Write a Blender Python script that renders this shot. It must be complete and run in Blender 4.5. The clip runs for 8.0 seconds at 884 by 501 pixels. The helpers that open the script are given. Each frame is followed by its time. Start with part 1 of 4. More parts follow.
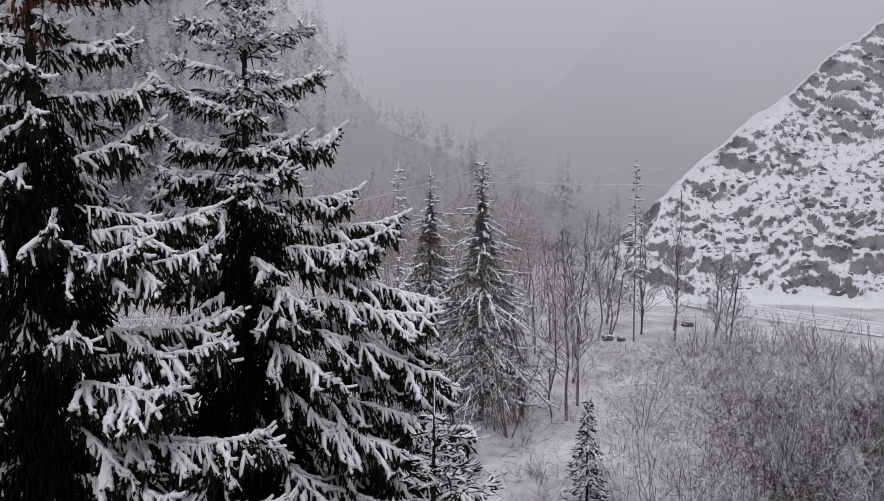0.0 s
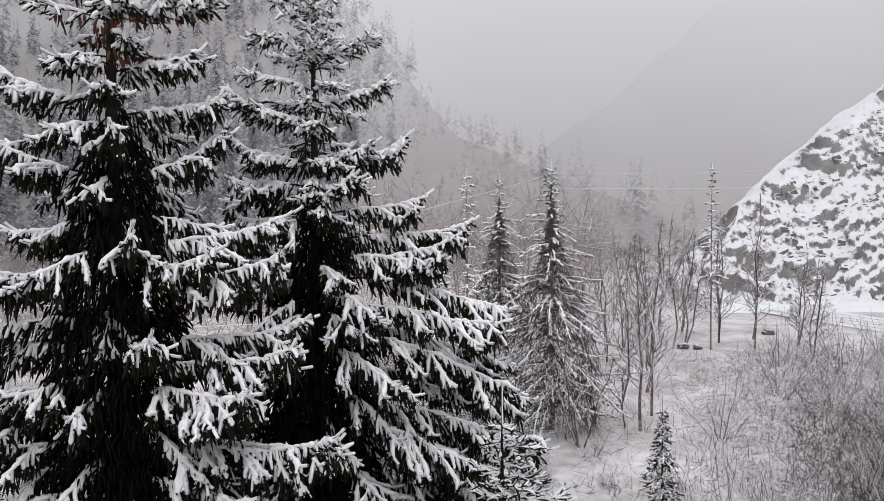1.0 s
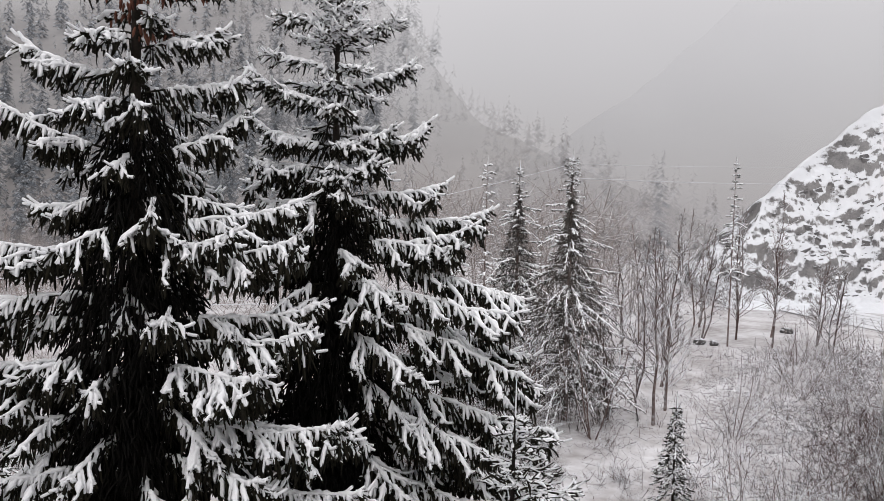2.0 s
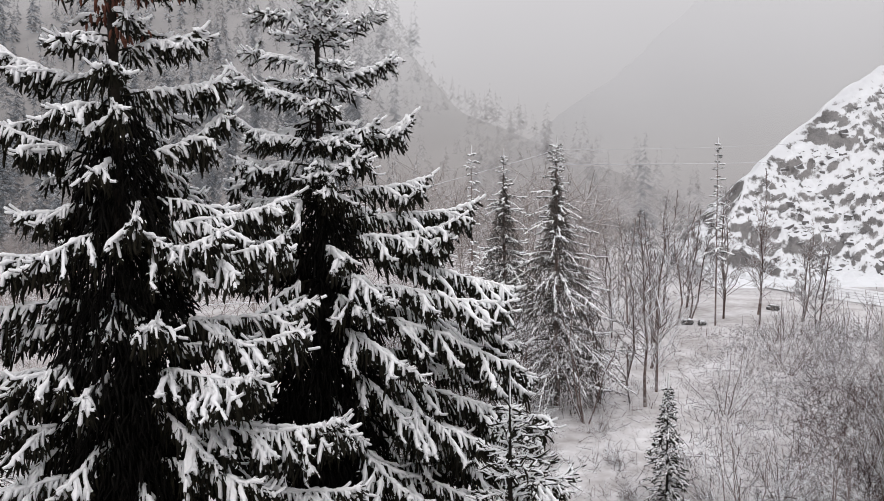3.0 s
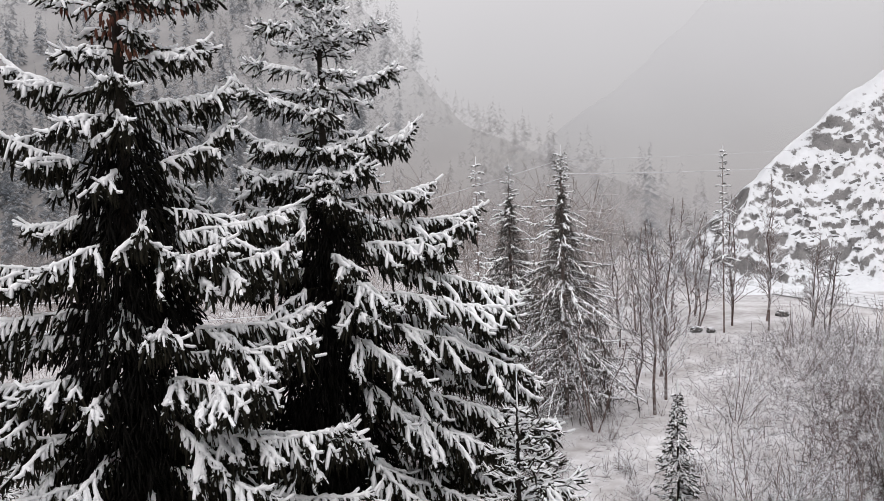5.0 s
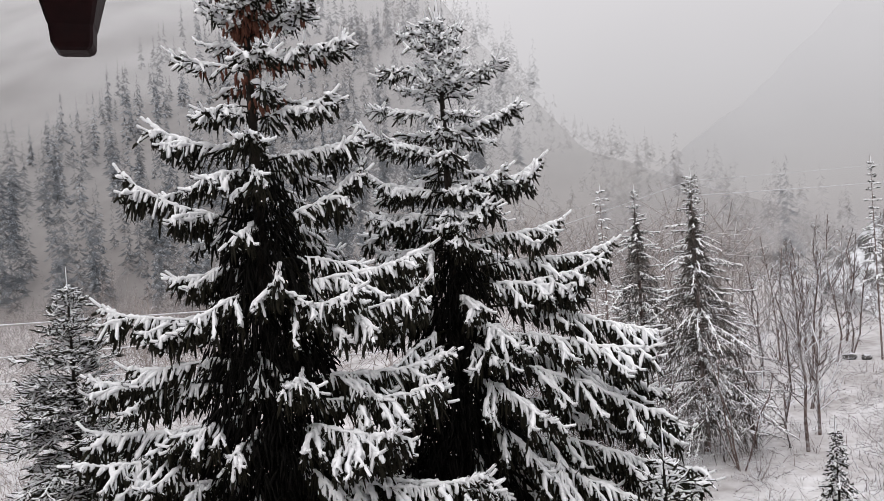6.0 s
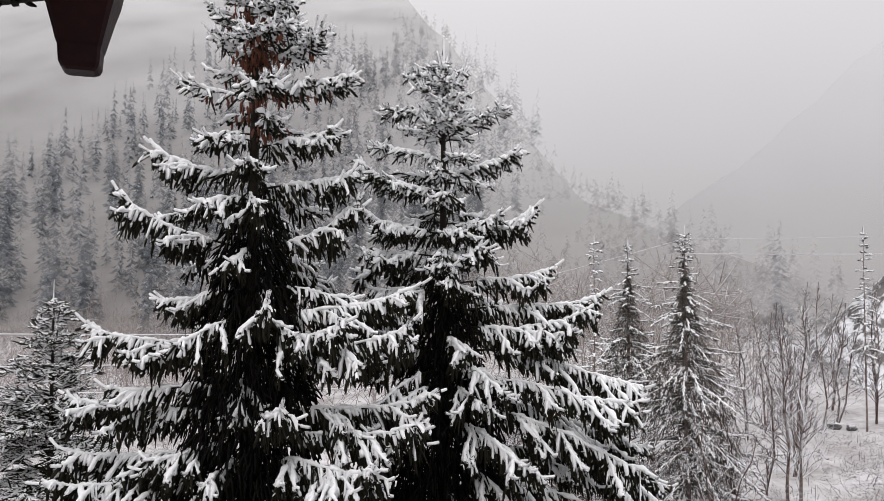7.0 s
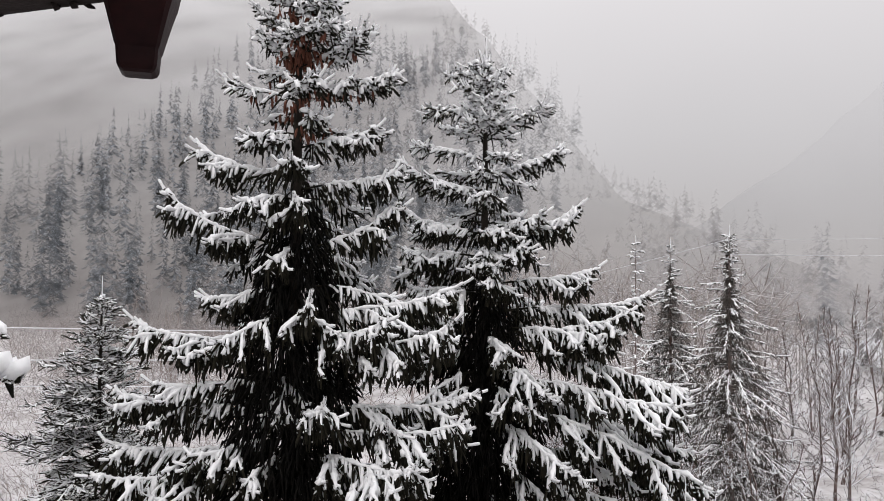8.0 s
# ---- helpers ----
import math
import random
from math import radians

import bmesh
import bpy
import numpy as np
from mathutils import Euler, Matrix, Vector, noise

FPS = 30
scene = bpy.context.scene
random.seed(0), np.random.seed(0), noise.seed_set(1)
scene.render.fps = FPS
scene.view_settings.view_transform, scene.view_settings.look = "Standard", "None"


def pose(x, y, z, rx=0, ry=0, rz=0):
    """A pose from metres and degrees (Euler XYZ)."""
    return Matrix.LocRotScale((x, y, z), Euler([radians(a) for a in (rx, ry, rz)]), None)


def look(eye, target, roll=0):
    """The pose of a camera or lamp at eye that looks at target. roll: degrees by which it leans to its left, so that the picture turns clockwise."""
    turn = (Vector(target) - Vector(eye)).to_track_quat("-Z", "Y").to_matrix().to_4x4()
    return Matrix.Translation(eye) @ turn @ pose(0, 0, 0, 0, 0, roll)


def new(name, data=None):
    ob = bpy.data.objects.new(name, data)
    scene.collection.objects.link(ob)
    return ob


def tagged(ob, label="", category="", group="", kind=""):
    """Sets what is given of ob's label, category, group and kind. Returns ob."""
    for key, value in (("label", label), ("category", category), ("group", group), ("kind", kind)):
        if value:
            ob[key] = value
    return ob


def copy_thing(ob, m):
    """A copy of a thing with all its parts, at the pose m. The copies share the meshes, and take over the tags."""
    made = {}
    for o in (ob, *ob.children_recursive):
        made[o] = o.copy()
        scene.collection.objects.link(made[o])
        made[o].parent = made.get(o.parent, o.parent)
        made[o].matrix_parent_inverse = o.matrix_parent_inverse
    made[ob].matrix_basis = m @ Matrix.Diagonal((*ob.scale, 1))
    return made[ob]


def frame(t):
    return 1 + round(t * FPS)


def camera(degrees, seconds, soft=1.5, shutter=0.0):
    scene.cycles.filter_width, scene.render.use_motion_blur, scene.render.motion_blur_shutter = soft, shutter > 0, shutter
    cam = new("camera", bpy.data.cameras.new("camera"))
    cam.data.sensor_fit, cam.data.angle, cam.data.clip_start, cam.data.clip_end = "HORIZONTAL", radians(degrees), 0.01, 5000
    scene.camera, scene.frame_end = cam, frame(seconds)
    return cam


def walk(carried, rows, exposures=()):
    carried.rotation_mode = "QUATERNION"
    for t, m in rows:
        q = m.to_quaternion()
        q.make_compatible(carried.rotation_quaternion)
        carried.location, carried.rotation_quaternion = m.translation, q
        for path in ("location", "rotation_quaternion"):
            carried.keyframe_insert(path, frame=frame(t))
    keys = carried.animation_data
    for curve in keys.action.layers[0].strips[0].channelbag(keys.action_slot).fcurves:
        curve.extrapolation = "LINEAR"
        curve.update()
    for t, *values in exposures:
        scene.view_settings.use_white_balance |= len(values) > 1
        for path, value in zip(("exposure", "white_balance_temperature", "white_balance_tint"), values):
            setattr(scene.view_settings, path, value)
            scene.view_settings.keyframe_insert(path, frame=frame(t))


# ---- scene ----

# ---------------------------------------------------------------- camera
EYE = 8.3          # height of the eye above the valley floor
cam = camera(61.24, 8.0, 0.8)
ROWS = [
    (0.0, 0.000, -0.000, -0.000, -0.00, -3.00, -0.17),
    (0.3, 0.043, 0.046, 0.046, 5.08, -2.35, 1.42),
    (0.5, -0.004, 0.036, 0.032, 1.59, -2.66, 3.30),
    (1.0, 0.030, 0.070, 0.009, 5.35, -2.47, 0.45),
    (1.2, 0.028, 0.096, 0.014, 6.72, -3.58, -1.16),
    (2.5, 0.002, 0.130, 0.038, 6.71, -3.56, -1.50),
    (3.0, -0.009, 0.128, 0.052, 5.67, -4.30, 0.71),
    (3.5, -0.004, 0.137, 0.058, 5.80, -4.54, 0.92),
    (4.0, 0.012, 0.141, 0.041, 6.17, -4.70, 1.11),
    (5.3, 0.026, 0.075, -0.057, 6.46, -1.54, 2.16),
    (5.5, 0.075, 0.107, -0.006, 10.04, 0.63, 2.78),
    (6.0, -0.090, 0.276, 0.113, 15.40, -0.66, 4.01),
    (6.5, -0.096, 0.293, 0.108, 15.12, 0.80, -1.82),
    (7.0, -0.068, 0.261, 0.113, 14.78, 2.41, -0.09),
    (7.5, -0.090, 0.282, 0.123, 16.39, 2.13, 0.25),
    (8.0, -0.115, 0.291, 0.127, 17.74, 2.30, -0.57),
]
EXPOSURES = [(0.0, -0.50, 6250, 17), (0.5, -0.14, 6400, 16), (1.0, -0.04, 6500, 14), (2.5, 0.0, 6600, 13), (5.5, 0.05, 6600, 13), (8.0, 0.05, 6650, 13)]
walk(cam, [(t, pose(x, y, EYE + z, 0, 0, yaw) @ pose(0, 0, 0, 90 + pitch, 0, 0) @ pose(0, 0, 0, 0, 0, -lean))
           for t, x, y, z, yaw, pitch, lean in ROWS], EXPOSURES)

# ---------------------------------------------------------------- sky and sun
SUN_UP, SUN_TURN = 50.0, 180.0


def make_world():
    """Overcast, snowing sky: a daylight sky washed out by cloud, a little darker down in the valley."""
    w = bpy.data.worlds.new("overcast_sky")
    w.use_nodes = True
    nt = w.node_tree
    nt.nodes.clear()
    out = nt.nodes.new("ShaderNodeOutputWorld")
    sky = nt.nodes.new("ShaderNodeTexSky")
    sky.sky_type, sky.sun_disc = "NISHITA", False
    sky.sun_elevation, sky.sun_rotation = radians(SUN_UP), radians(SUN_TURN)
    b1 = nt.nodes.new("ShaderNodeBackground")
    b1.inputs["Strength"].default_value = 0.05
    nt.links.new(sky.outputs[0], b1.inputs["Color"])
    co = nt.nodes.new("ShaderNodeTexCoord")
    sep = nt.nodes.new("ShaderNodeSeparateXYZ")
    nt.links.new(co.outputs["Generated"], sep.inputs[0])
    ramp = nt.nodes.new("ShaderNodeValToRGB")
    r = ramp.color_ramp
    r.elements[0].position, r.elements[0].color = 0.0, (0.47, 0.455, 0.46, 1)
    r.elements[1].position, r.elements[1].color = 1.0, (1.5, 1.52, 1.56, 1)
    for p, c in ((0.06, (0.52, 0.51, 0.515, 1)), (0.18, (0.65, 0.65, 0.66, 1)), (0.34, (0.80, 0.80, 0.815, 1))):
        e = r.elements.new(p)
        e.color = c
    cloud = nt.nodes.new("ShaderNodeTexNoise")
    cloud.inputs["Scale"].default_value = 2.2
    cloud.inputs["Detail"].default_value = 3.0
    nt.links.new(co.outputs["Generated"], cloud.inputs["Vector"])
    add = nt.nodes.new("ShaderNodeMath")
    add.operation = "MULTIPLY_ADD"
    add.inputs[1].default_value, add.inputs[2].default_value = 0.10, -0.05
    nt.links.new(cloud.outputs[0], add.inputs[0])
    sm = nt.nodes.new("ShaderNodeMath")
    nt.links.new(sep.outputs[2], sm.inputs[0])
    nt.links.new(add.outputs[0], sm.inputs[1])
    nt.links.new(sm.outputs[0], ramp.inputs[0])
    b2 = nt.nodes.new("ShaderNodeBackground")
    b2.inputs["Strength"].default_value = 0.95
    nt.links.new(ramp.outputs[0], b2.inputs["Color"])
    mix = nt.nodes.new("ShaderNodeMixShader")
    mix.inputs[0].default_value = 0.92
    nt.links.new(b1.outputs[0], mix.inputs[1])
    nt.links.new(b2.outputs[0], mix.inputs[2])
    nt.links.new(mix.outputs[0], out.inputs[0])
    scene.world = w


make_world()
sun = new("sun", bpy.data.lights.new("sun", "SUN"))
sun.data.energy, sun.data.angle, sun.data.color = 0.9, radians(60), (1.0, 0.98, 0.95)
sun.matrix_world = look((0, -40, 60), (0, 0, 60 - 40 * math.tan(radians(SUN_UP))))


# ---------------------------------------------------------------- materials
def surface(name, dark, light, rough=0.8, scale=4.0, bump=0.3, fine=40.0, snow=None, coords="Object", vary=0.0, metal=0.0, snow_scale=6.0, patchy=0.9, island=0.0):
    """A two-scale noisy surface. snow: (from, to) of the upward tilt between which snow covers it."""
    m = bpy.data.materials.new(name)
    m.use_nodes = True
    nt = m.node_tree
    p = nt.nodes["Principled BSDF"]
    p.inputs["Roughness"].default_value = rough
    p.inputs["Metallic"].default_value = metal
    p.inputs["Specular IOR Level"].default_value = 0.12
    co = nt.nodes.new("ShaderNodeTexCoord")

    def tex(s, detail):
        n = nt.nodes.new("ShaderNodeTexNoise")
        n.inputs["Scale"].default_value, n.inputs["Detail"].default_value = s, detail
        nt.links.new(co.outputs[coords], n.inputs["Vector"])
        return n

    def calc(op, a, b, c=None):
        n = nt.nodes.new("ShaderNodeMath")
        n.operation = op
        for i, v in enumerate((a, b, c)):
            if v is None:
                continue
            if isinstance(v, (int, float)):
                n.inputs[i].default_value = v
            else:
                nt.links.new(v, n.inputs[i])
        return n.outputs[0]

    big, small = tex(scale, 4.0), tex(fine, 3.0)
    f = calc("ADD", calc("MULTIPLY", big.outputs[0], 0.65), calc("MULTIPLY", small.outputs[0], 0.35))
    if vary:
        info = nt.nodes.new("ShaderNodeObjectInfo")
        f = calc("ADD", f, calc("MULTIPLY_ADD", info.outputs["Random"], vary, -0.5 * vary))
    if island:
        geo = nt.nodes.new("ShaderNodeNewGeometry")
        f = calc("ADD", f, calc("MULTIPLY_ADD", geo.outputs["Random Per Island"], island, -0.5 * island))
    ramp = nt.nodes.new("ShaderNodeValToRGB")
    ramp.color_ramp.elements[0].position, ramp.color_ramp.elements[1].position = 0.34, 0.66
    ramp.color_ramp.elements[0].color, ramp.color_ramp.elements[1].color = (*dark, 1), (*light, 1)
    nt.links.new(f, ramp.inputs[0])
    col = ramp.outputs[0]
    if snow:
        g = nt.nodes.new("ShaderNodeNewGeometry")
        sp = nt.nodes.new("ShaderNodeSeparateXYZ")
        nt.links.new(g.outputs["Normal"], sp.inputs[0])
        n = tex(snow_scale, 8.0)
        tilt = calc("ADD", sp.outputs[2], calc("MULTIPLY_ADD", n.outputs[0], patchy, -0.5 * patchy))
        mr = nt.nodes.new("ShaderNodeMapRange")
        mr.inputs["From Min"].default_value, mr.inputs["From Max"].default_value = snow
        nt.links.new(tilt, mr.inputs["Value"])
        mx = nt.nodes.new("ShaderNodeMix")
        mx.data_type = "RGBA"
        nt.links.new(mr.outputs[0], mx.inputs["Factor"])
        nt.links.new(col, mx.inputs["A"])
        mx.inputs["B"].default_value = (0.80, 0.82, 0.85, 1)
        col = mx.outputs["Result"]
    nt.links.new(col, p.inputs["Base Color"])
    if bump:
        b = nt.nodes.new("ShaderNodeBump")
        b.inputs["Strength"].default_value = bump
        b.inputs["Distance"].default_value = 0.02
        nt.links.new(f, b.inputs["Height"])
        nt.links.new(b.outputs[0], p.inputs["Normal"])
    return m


SNOW = surface("fresh_snow", (0.82, 0.835, 0.855), (0.92, 0.925, 0.94), 0.65, 5.0, 0.25, 60.0)
GROUND = surface("snowy_ground", (0.36, 0.335, 0.33), (0.77, 0.765, 0.78), 0.8, 0.35, 0.5, 2.5)
ROADSNOW = surface("driven_snow", (0.55, 0.55, 0.57), (0.78, 0.79, 0.81), 0.6, 0.6, 0.3, 6.0)
RUT = surface("wet_rut", (0.20, 0.20, 0.205), (0.62, 0.62, 0.64), 0.5, 0.8, 0.3, 5.0)
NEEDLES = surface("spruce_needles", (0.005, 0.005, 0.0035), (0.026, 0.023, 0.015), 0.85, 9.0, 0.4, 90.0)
# Near black: the deep shade inside the crown is put into this colour.
INNER = surface("shade_black_twigs", (0.002, 0.002, 0.0018), (0.007, 0.006, 0.005), 0.95, 6.0, 0.2, 50.0)
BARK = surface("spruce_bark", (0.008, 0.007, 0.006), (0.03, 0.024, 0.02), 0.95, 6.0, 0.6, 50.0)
CONE = surface("cone_scales", (0.075, 0.028, 0.020), (0.18, 0.075, 0.050), 0.7, 12.0, 0.5, 120.0, vary=0.3)
TWIG = surface("frosted_twigs", (0.080, 0.054, 0.047), (0.22, 0.165, 0.150), 0.85, 2.0, 0.0, 20.0, snow=(0.0, 0.5), vary=0.3)
# Paler than the nearer twigs: haze is put into the colour besides rime.
FARTWIG = surface("rimed_hazed_twigs", (0.285, 0.240, 0.220), (0.45, 0.392, 0.368), 0.9, 0.6, 0.0, 8.0, snow=(0.3, 1.0), vary=0.3)
# Lighter than the near needles: snow dust, and haze put into the colour.
MIDNEEDLES = surface("snow_haze_needles", (0.030, 0.027, 0.023), (0.15, 0.132, 0.118), 0.8, 3.0, 0.0, 30.0, vary=0.2)
# Valley mist is put into this base colour along with the rime.
HAZE_BROWN = surface("rimed_hazed_wood", (0.10, 0.082, 0.076), (0.30, 0.265, 0.25), 0.9, 0.2, 0.0, 3.0, snow=(0.55, 1.0), snow_scale=1.5)
# Paler than the lower forest: haze on the heights put into the colour.
HAZE_WOOD = surface("haze_pale_needles", (0.10, 0.112, 0.128), (0.25, 0.27, 0.295), 0.9, 0.15, 0.0, 3.0, snow=(0.75, 1.2), snow_scale=1.3, patchy=1.0)
DARK_TWIG = surface("russet_twigs", (0.014, 0.008, 0.007), (0.085, 0.047, 0.040), 0.9, 0.6, 0.0, 14.0, snow=(0.70, 1.1), island=0.5)
BRUSH_TWIG = surface("snowy_brush_twigs", (0.026, 0.015, 0.013), (0.19, 0.138, 0.126), 0.9, 0.3, 0.0, 14.0, snow=(0.2, 0.6), island=0.5)
# Frost plus bluish distance haze, put into the needles' colour.
FARNEEDLES = surface("frosted_hazed_needles", (0.055, 0.066, 0.078), (0.17, 0.19, 0.21), 0.9, 0.15, 0.0, 3.0, snow=(0.80, 1.2), snow_scale=1.3, patchy=1.0)
ROCK = surface("broken_rock", (0.075, 0.073, 0.076), (0.25, 0.24, 0.235), 0.9, 0.7, 0.6, 6.0, snow=(0.45, 0.56), snow_scale=1.8, patchy=0.55)
# The hillside's mist tone is put into the base colour.
SLOPE = surface("mist_toned_slope", (0.145, 0.134, 0.130), (0.215, 0.202, 0.196), 0.9, 0.05, 0.0, 0.4)
# Base colour set near the sky's grey, to stand for haze.
MOUNTAIN = surface("haze_toned_mountain", (0.26, 0.265, 0.285), (0.34, 0.345, 0.365), 1.0, 0.012, 0.0, 0.06)


def haze_by_alpha(m, clear, thin, least=0.0, scale=0.03, bank=0.0, uneven=0.5, cloud=0.0):
    """Distance haze put into the material's alpha, so that the grey sky shows through: whole out to clear, then fading
    over thin metres, made uneven by noise; bank fades it more towards the open valley, cloud on the heights.
    """
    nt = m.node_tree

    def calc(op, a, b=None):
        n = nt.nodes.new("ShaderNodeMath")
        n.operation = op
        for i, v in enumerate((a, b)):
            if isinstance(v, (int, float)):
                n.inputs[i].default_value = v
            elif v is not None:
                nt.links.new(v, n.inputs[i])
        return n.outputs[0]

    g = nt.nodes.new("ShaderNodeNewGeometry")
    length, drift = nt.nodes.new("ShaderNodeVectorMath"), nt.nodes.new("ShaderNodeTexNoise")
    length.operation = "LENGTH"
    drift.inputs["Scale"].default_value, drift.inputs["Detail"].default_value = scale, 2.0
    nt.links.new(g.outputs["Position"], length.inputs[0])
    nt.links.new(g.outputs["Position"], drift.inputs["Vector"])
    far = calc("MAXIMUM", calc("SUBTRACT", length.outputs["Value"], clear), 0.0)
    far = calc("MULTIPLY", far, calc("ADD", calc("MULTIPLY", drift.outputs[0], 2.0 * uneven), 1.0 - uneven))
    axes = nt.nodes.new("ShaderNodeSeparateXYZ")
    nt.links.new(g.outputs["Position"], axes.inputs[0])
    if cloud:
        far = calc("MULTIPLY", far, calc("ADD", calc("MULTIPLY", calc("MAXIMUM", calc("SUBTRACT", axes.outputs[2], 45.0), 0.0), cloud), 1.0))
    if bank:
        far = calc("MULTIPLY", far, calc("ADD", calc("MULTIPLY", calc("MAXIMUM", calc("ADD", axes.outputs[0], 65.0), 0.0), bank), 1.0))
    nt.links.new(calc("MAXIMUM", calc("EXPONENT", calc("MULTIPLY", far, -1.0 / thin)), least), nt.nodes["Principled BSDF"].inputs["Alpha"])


# Haze of each far material, put into its alpha by distance.
haze_by_alpha(MOUNTAIN, 40, 165, 0.0, 0.006, 0.0, 0.8, 0.002)
haze_by_alpha(SLOPE, 40, 330, 0.0, 0.025, 0.054, 0.9, 0.012)
haze_by_alpha(HAZE_BROWN, 40, 125, 0.0, 0.03, 0.022)
haze_by_alpha(MIDNEEDLES, 20, 65)
haze_by_alpha(HAZE_WOOD, 40, 210, 0.0, 0.025, 0.045, 0.8, 0.01)
haze_by_alpha(FARNEEDLES, 40, 96, 0.0, 0.03, 0.0, 0.8)
haze_by_alpha(FARTWIG, 28, 42)
haze_by_alpha(GROUND, 30, 120)
haze_by_alpha(ROADSNOW, 70, 80)
haze_by_alpha(RUT, 60, 60)
haze_by_alpha(ROCK, 40, 190)
MAROON = surface("maroon_painted_wood", (0.011, 0.0028, 0.0036), (0.022, 0.005, 0.0056), 0.5, 7.0, 0.2, 70.0)
DARKWOOD = surface("dark_weathered_wood", (0.012, 0.009, 0.009), (0.035, 0.026, 0.025), 0.85, 8.0, 0.5, 60.0)
PLASTER = surface("pale_render", (0.62, 0.60, 0.56), (0.72, 0.70, 0.66), 0.9, 1.5, 0.2, 30.0)
WIRE = surface("snow_coated_wire", (0.62, 0.63, 0.66), (0.80, 0.81, 0.84), 0.7, 3.0, 0.0, 20.0)
haze_by_alpha(WIRE, 35, 40)
STONE = surface("dark_boulder", (0.05, 0.05, 0.05), (0.14, 0.135, 0.13), 0.9, 3.0, 0.5, 30.0, snow=(0.75, 0.95))


# ---------------------------------------------------------------- mesh helpers
class Soup:
    """Gathers vertex and face arrays into one mesh."""

    def __init__(self):
        self.v, self.f, self.n = [], [], 0

    def add(self, verts, faces):
        verts = np.asarray(verts, float).reshape(-1, 3)
        self.v.append(verts)
        self.f.append(np.asarray(faces, np.int64) + self.n)
        self.n += len(verts)

    def mesh(self, name, material, smooth=True):
        me = bpy.data.meshes.new(name)
        v = np.concatenate(self.v)
        loops = np.concatenate([f.ravel() for f in self.f])
        sizes = np.concatenate([np.full(len(f), f.shape[1]) for f in self.f])
        me.vertices.add(len(v))
        me.vertices.foreach_set("co", v.ravel())
        me.loops.add(len(loops))
        me.loops.foreach_set("vertex_index", loops.astype(np.int32))
        me.polygons.add(len(sizes))
        me.polygons.foreach_set("loop_start", (np.cumsum(sizes) - sizes).astype(np.int32))
        me.polygons.foreach_set("use_smooth", np.full(len(sizes), smooth))
        me.update(calc_edges=True)
        me.materials.append(material)
        return me


def part(name, data, parent, label=""):
    ob = new(name, data)
    ob.parent = parent
    return tagged(ob, label)


def unit(a):
    return a / np.maximum(np.linalg.norm(a, axis=-1, keepdims=True), 1e-9)


def tubes(soup, paths, radii, sides, rng=None, lump=0.0, lift=None, flat=1.0, phase=0.0):
    """Tubes along many paths at once. paths (n, k, 3), radii (n, k). lift (n, k): raised by so much; flat: height over width."""
    n, k, _ = paths.shape
    tan = unit(np.gradient(paths, axis=1))
    side = np.cross(tan, np.array([0.0, 0.0, 1.0]))
    weak = np.linalg.norm(side, axis=-1, keepdims=True) < 0.05
    side = unit(np.where(weak, np.array([1.0, 0.0, 0.0]), side))
    up = np.cross(side, tan)
    a = phase + np.arange(sides) * 2 * math.pi / sides
    r = radii[..., None] * np.ones(sides)
    if rng is not None and lump:
        r = r * (1 + lump * (rng.random((n, k, sides)) - 0.5) * 2)
    v = (paths[:, :, None] + side[:, :, None] * (np.cos(a) * r)[..., None] + up[:, :, None] * (np.sin(a) * r * flat)[..., None])
    if lift is not None:
        v[..., 2] += lift[..., None]
    i = np.arange(n * k * sides).reshape(n, k, sides)
    j = np.roll(i, -1, axis=2)
    q = np.stack([i[:, :-1], j[:, :-1], j[:, 1:], i[:, 1:]], -1).reshape(-1, 4)
    soup.add(v, q)


def curve_paths(base, way, length, droop, k):
    """Paths that start along way and bend down by droop."""
    s = (np.linspace(0, 1, k) if k != 4 else np.array([0, 0.45, 0.88, 1.0]))[None, :, None]
    p = base[:, None] + way[:, None] * (length[:, None, None] * s)
    p[..., 2] -= (length * droop)[:, None] * (s[..., 0] ** 2)
    return p


def bristles(soup, paths, radii, count, rng, size):
    """Short needles that stand off the paths."""
    n, k, _ = paths.shape
    s = rng.random((n, count)) * (k - 1.001)
    i = s.astype(int)
    f = (s - i)[..., None]
    rows = np.arange(n)[:, None]
    c = paths[rows, i] * (1 - f) + paths[rows, i + 1] * f
    t = unit(paths[rows, i + 1] - paths[rows, i])
    d = rng.normal(size=(n, count, 3))
    d = unit(d - (d * t).sum(-1, keepdims=True) * t)
    r = radii[rows, i][..., None]
    tip = c + d * (r + size) + t * size * 0.9
    w = np.cross(d, t) * size * 0.14
    v = np.stack([c + d * r * 0.6 + w, c + d * r * 0.6 - w, tip], 2)
    soup.add(v, np.arange(n * count * 3).reshape(-1, 3))


# ---------------------------------------------------------------- spruces
def branch_spine(root, turn, length, rise, sag, hook, k=14):
    """The line of a bough: turn in degrees (0 along +x), rise at the trunk, sag on the way, hook up at the tip."""
    s = np.linspace(0, 1, k)
    h = np.array([math.cos(radians(turn)), math.sin(radians(turn)), 0.0])
    z = length * (rise * s - sag * s ** 2 + hook * s ** 4)
    return np.asarray(root)[None] + h[None] * (length * (s - 0.03 * s ** 3))[:, None] + np.array([0, 0, 1.0]) * z[:, None]


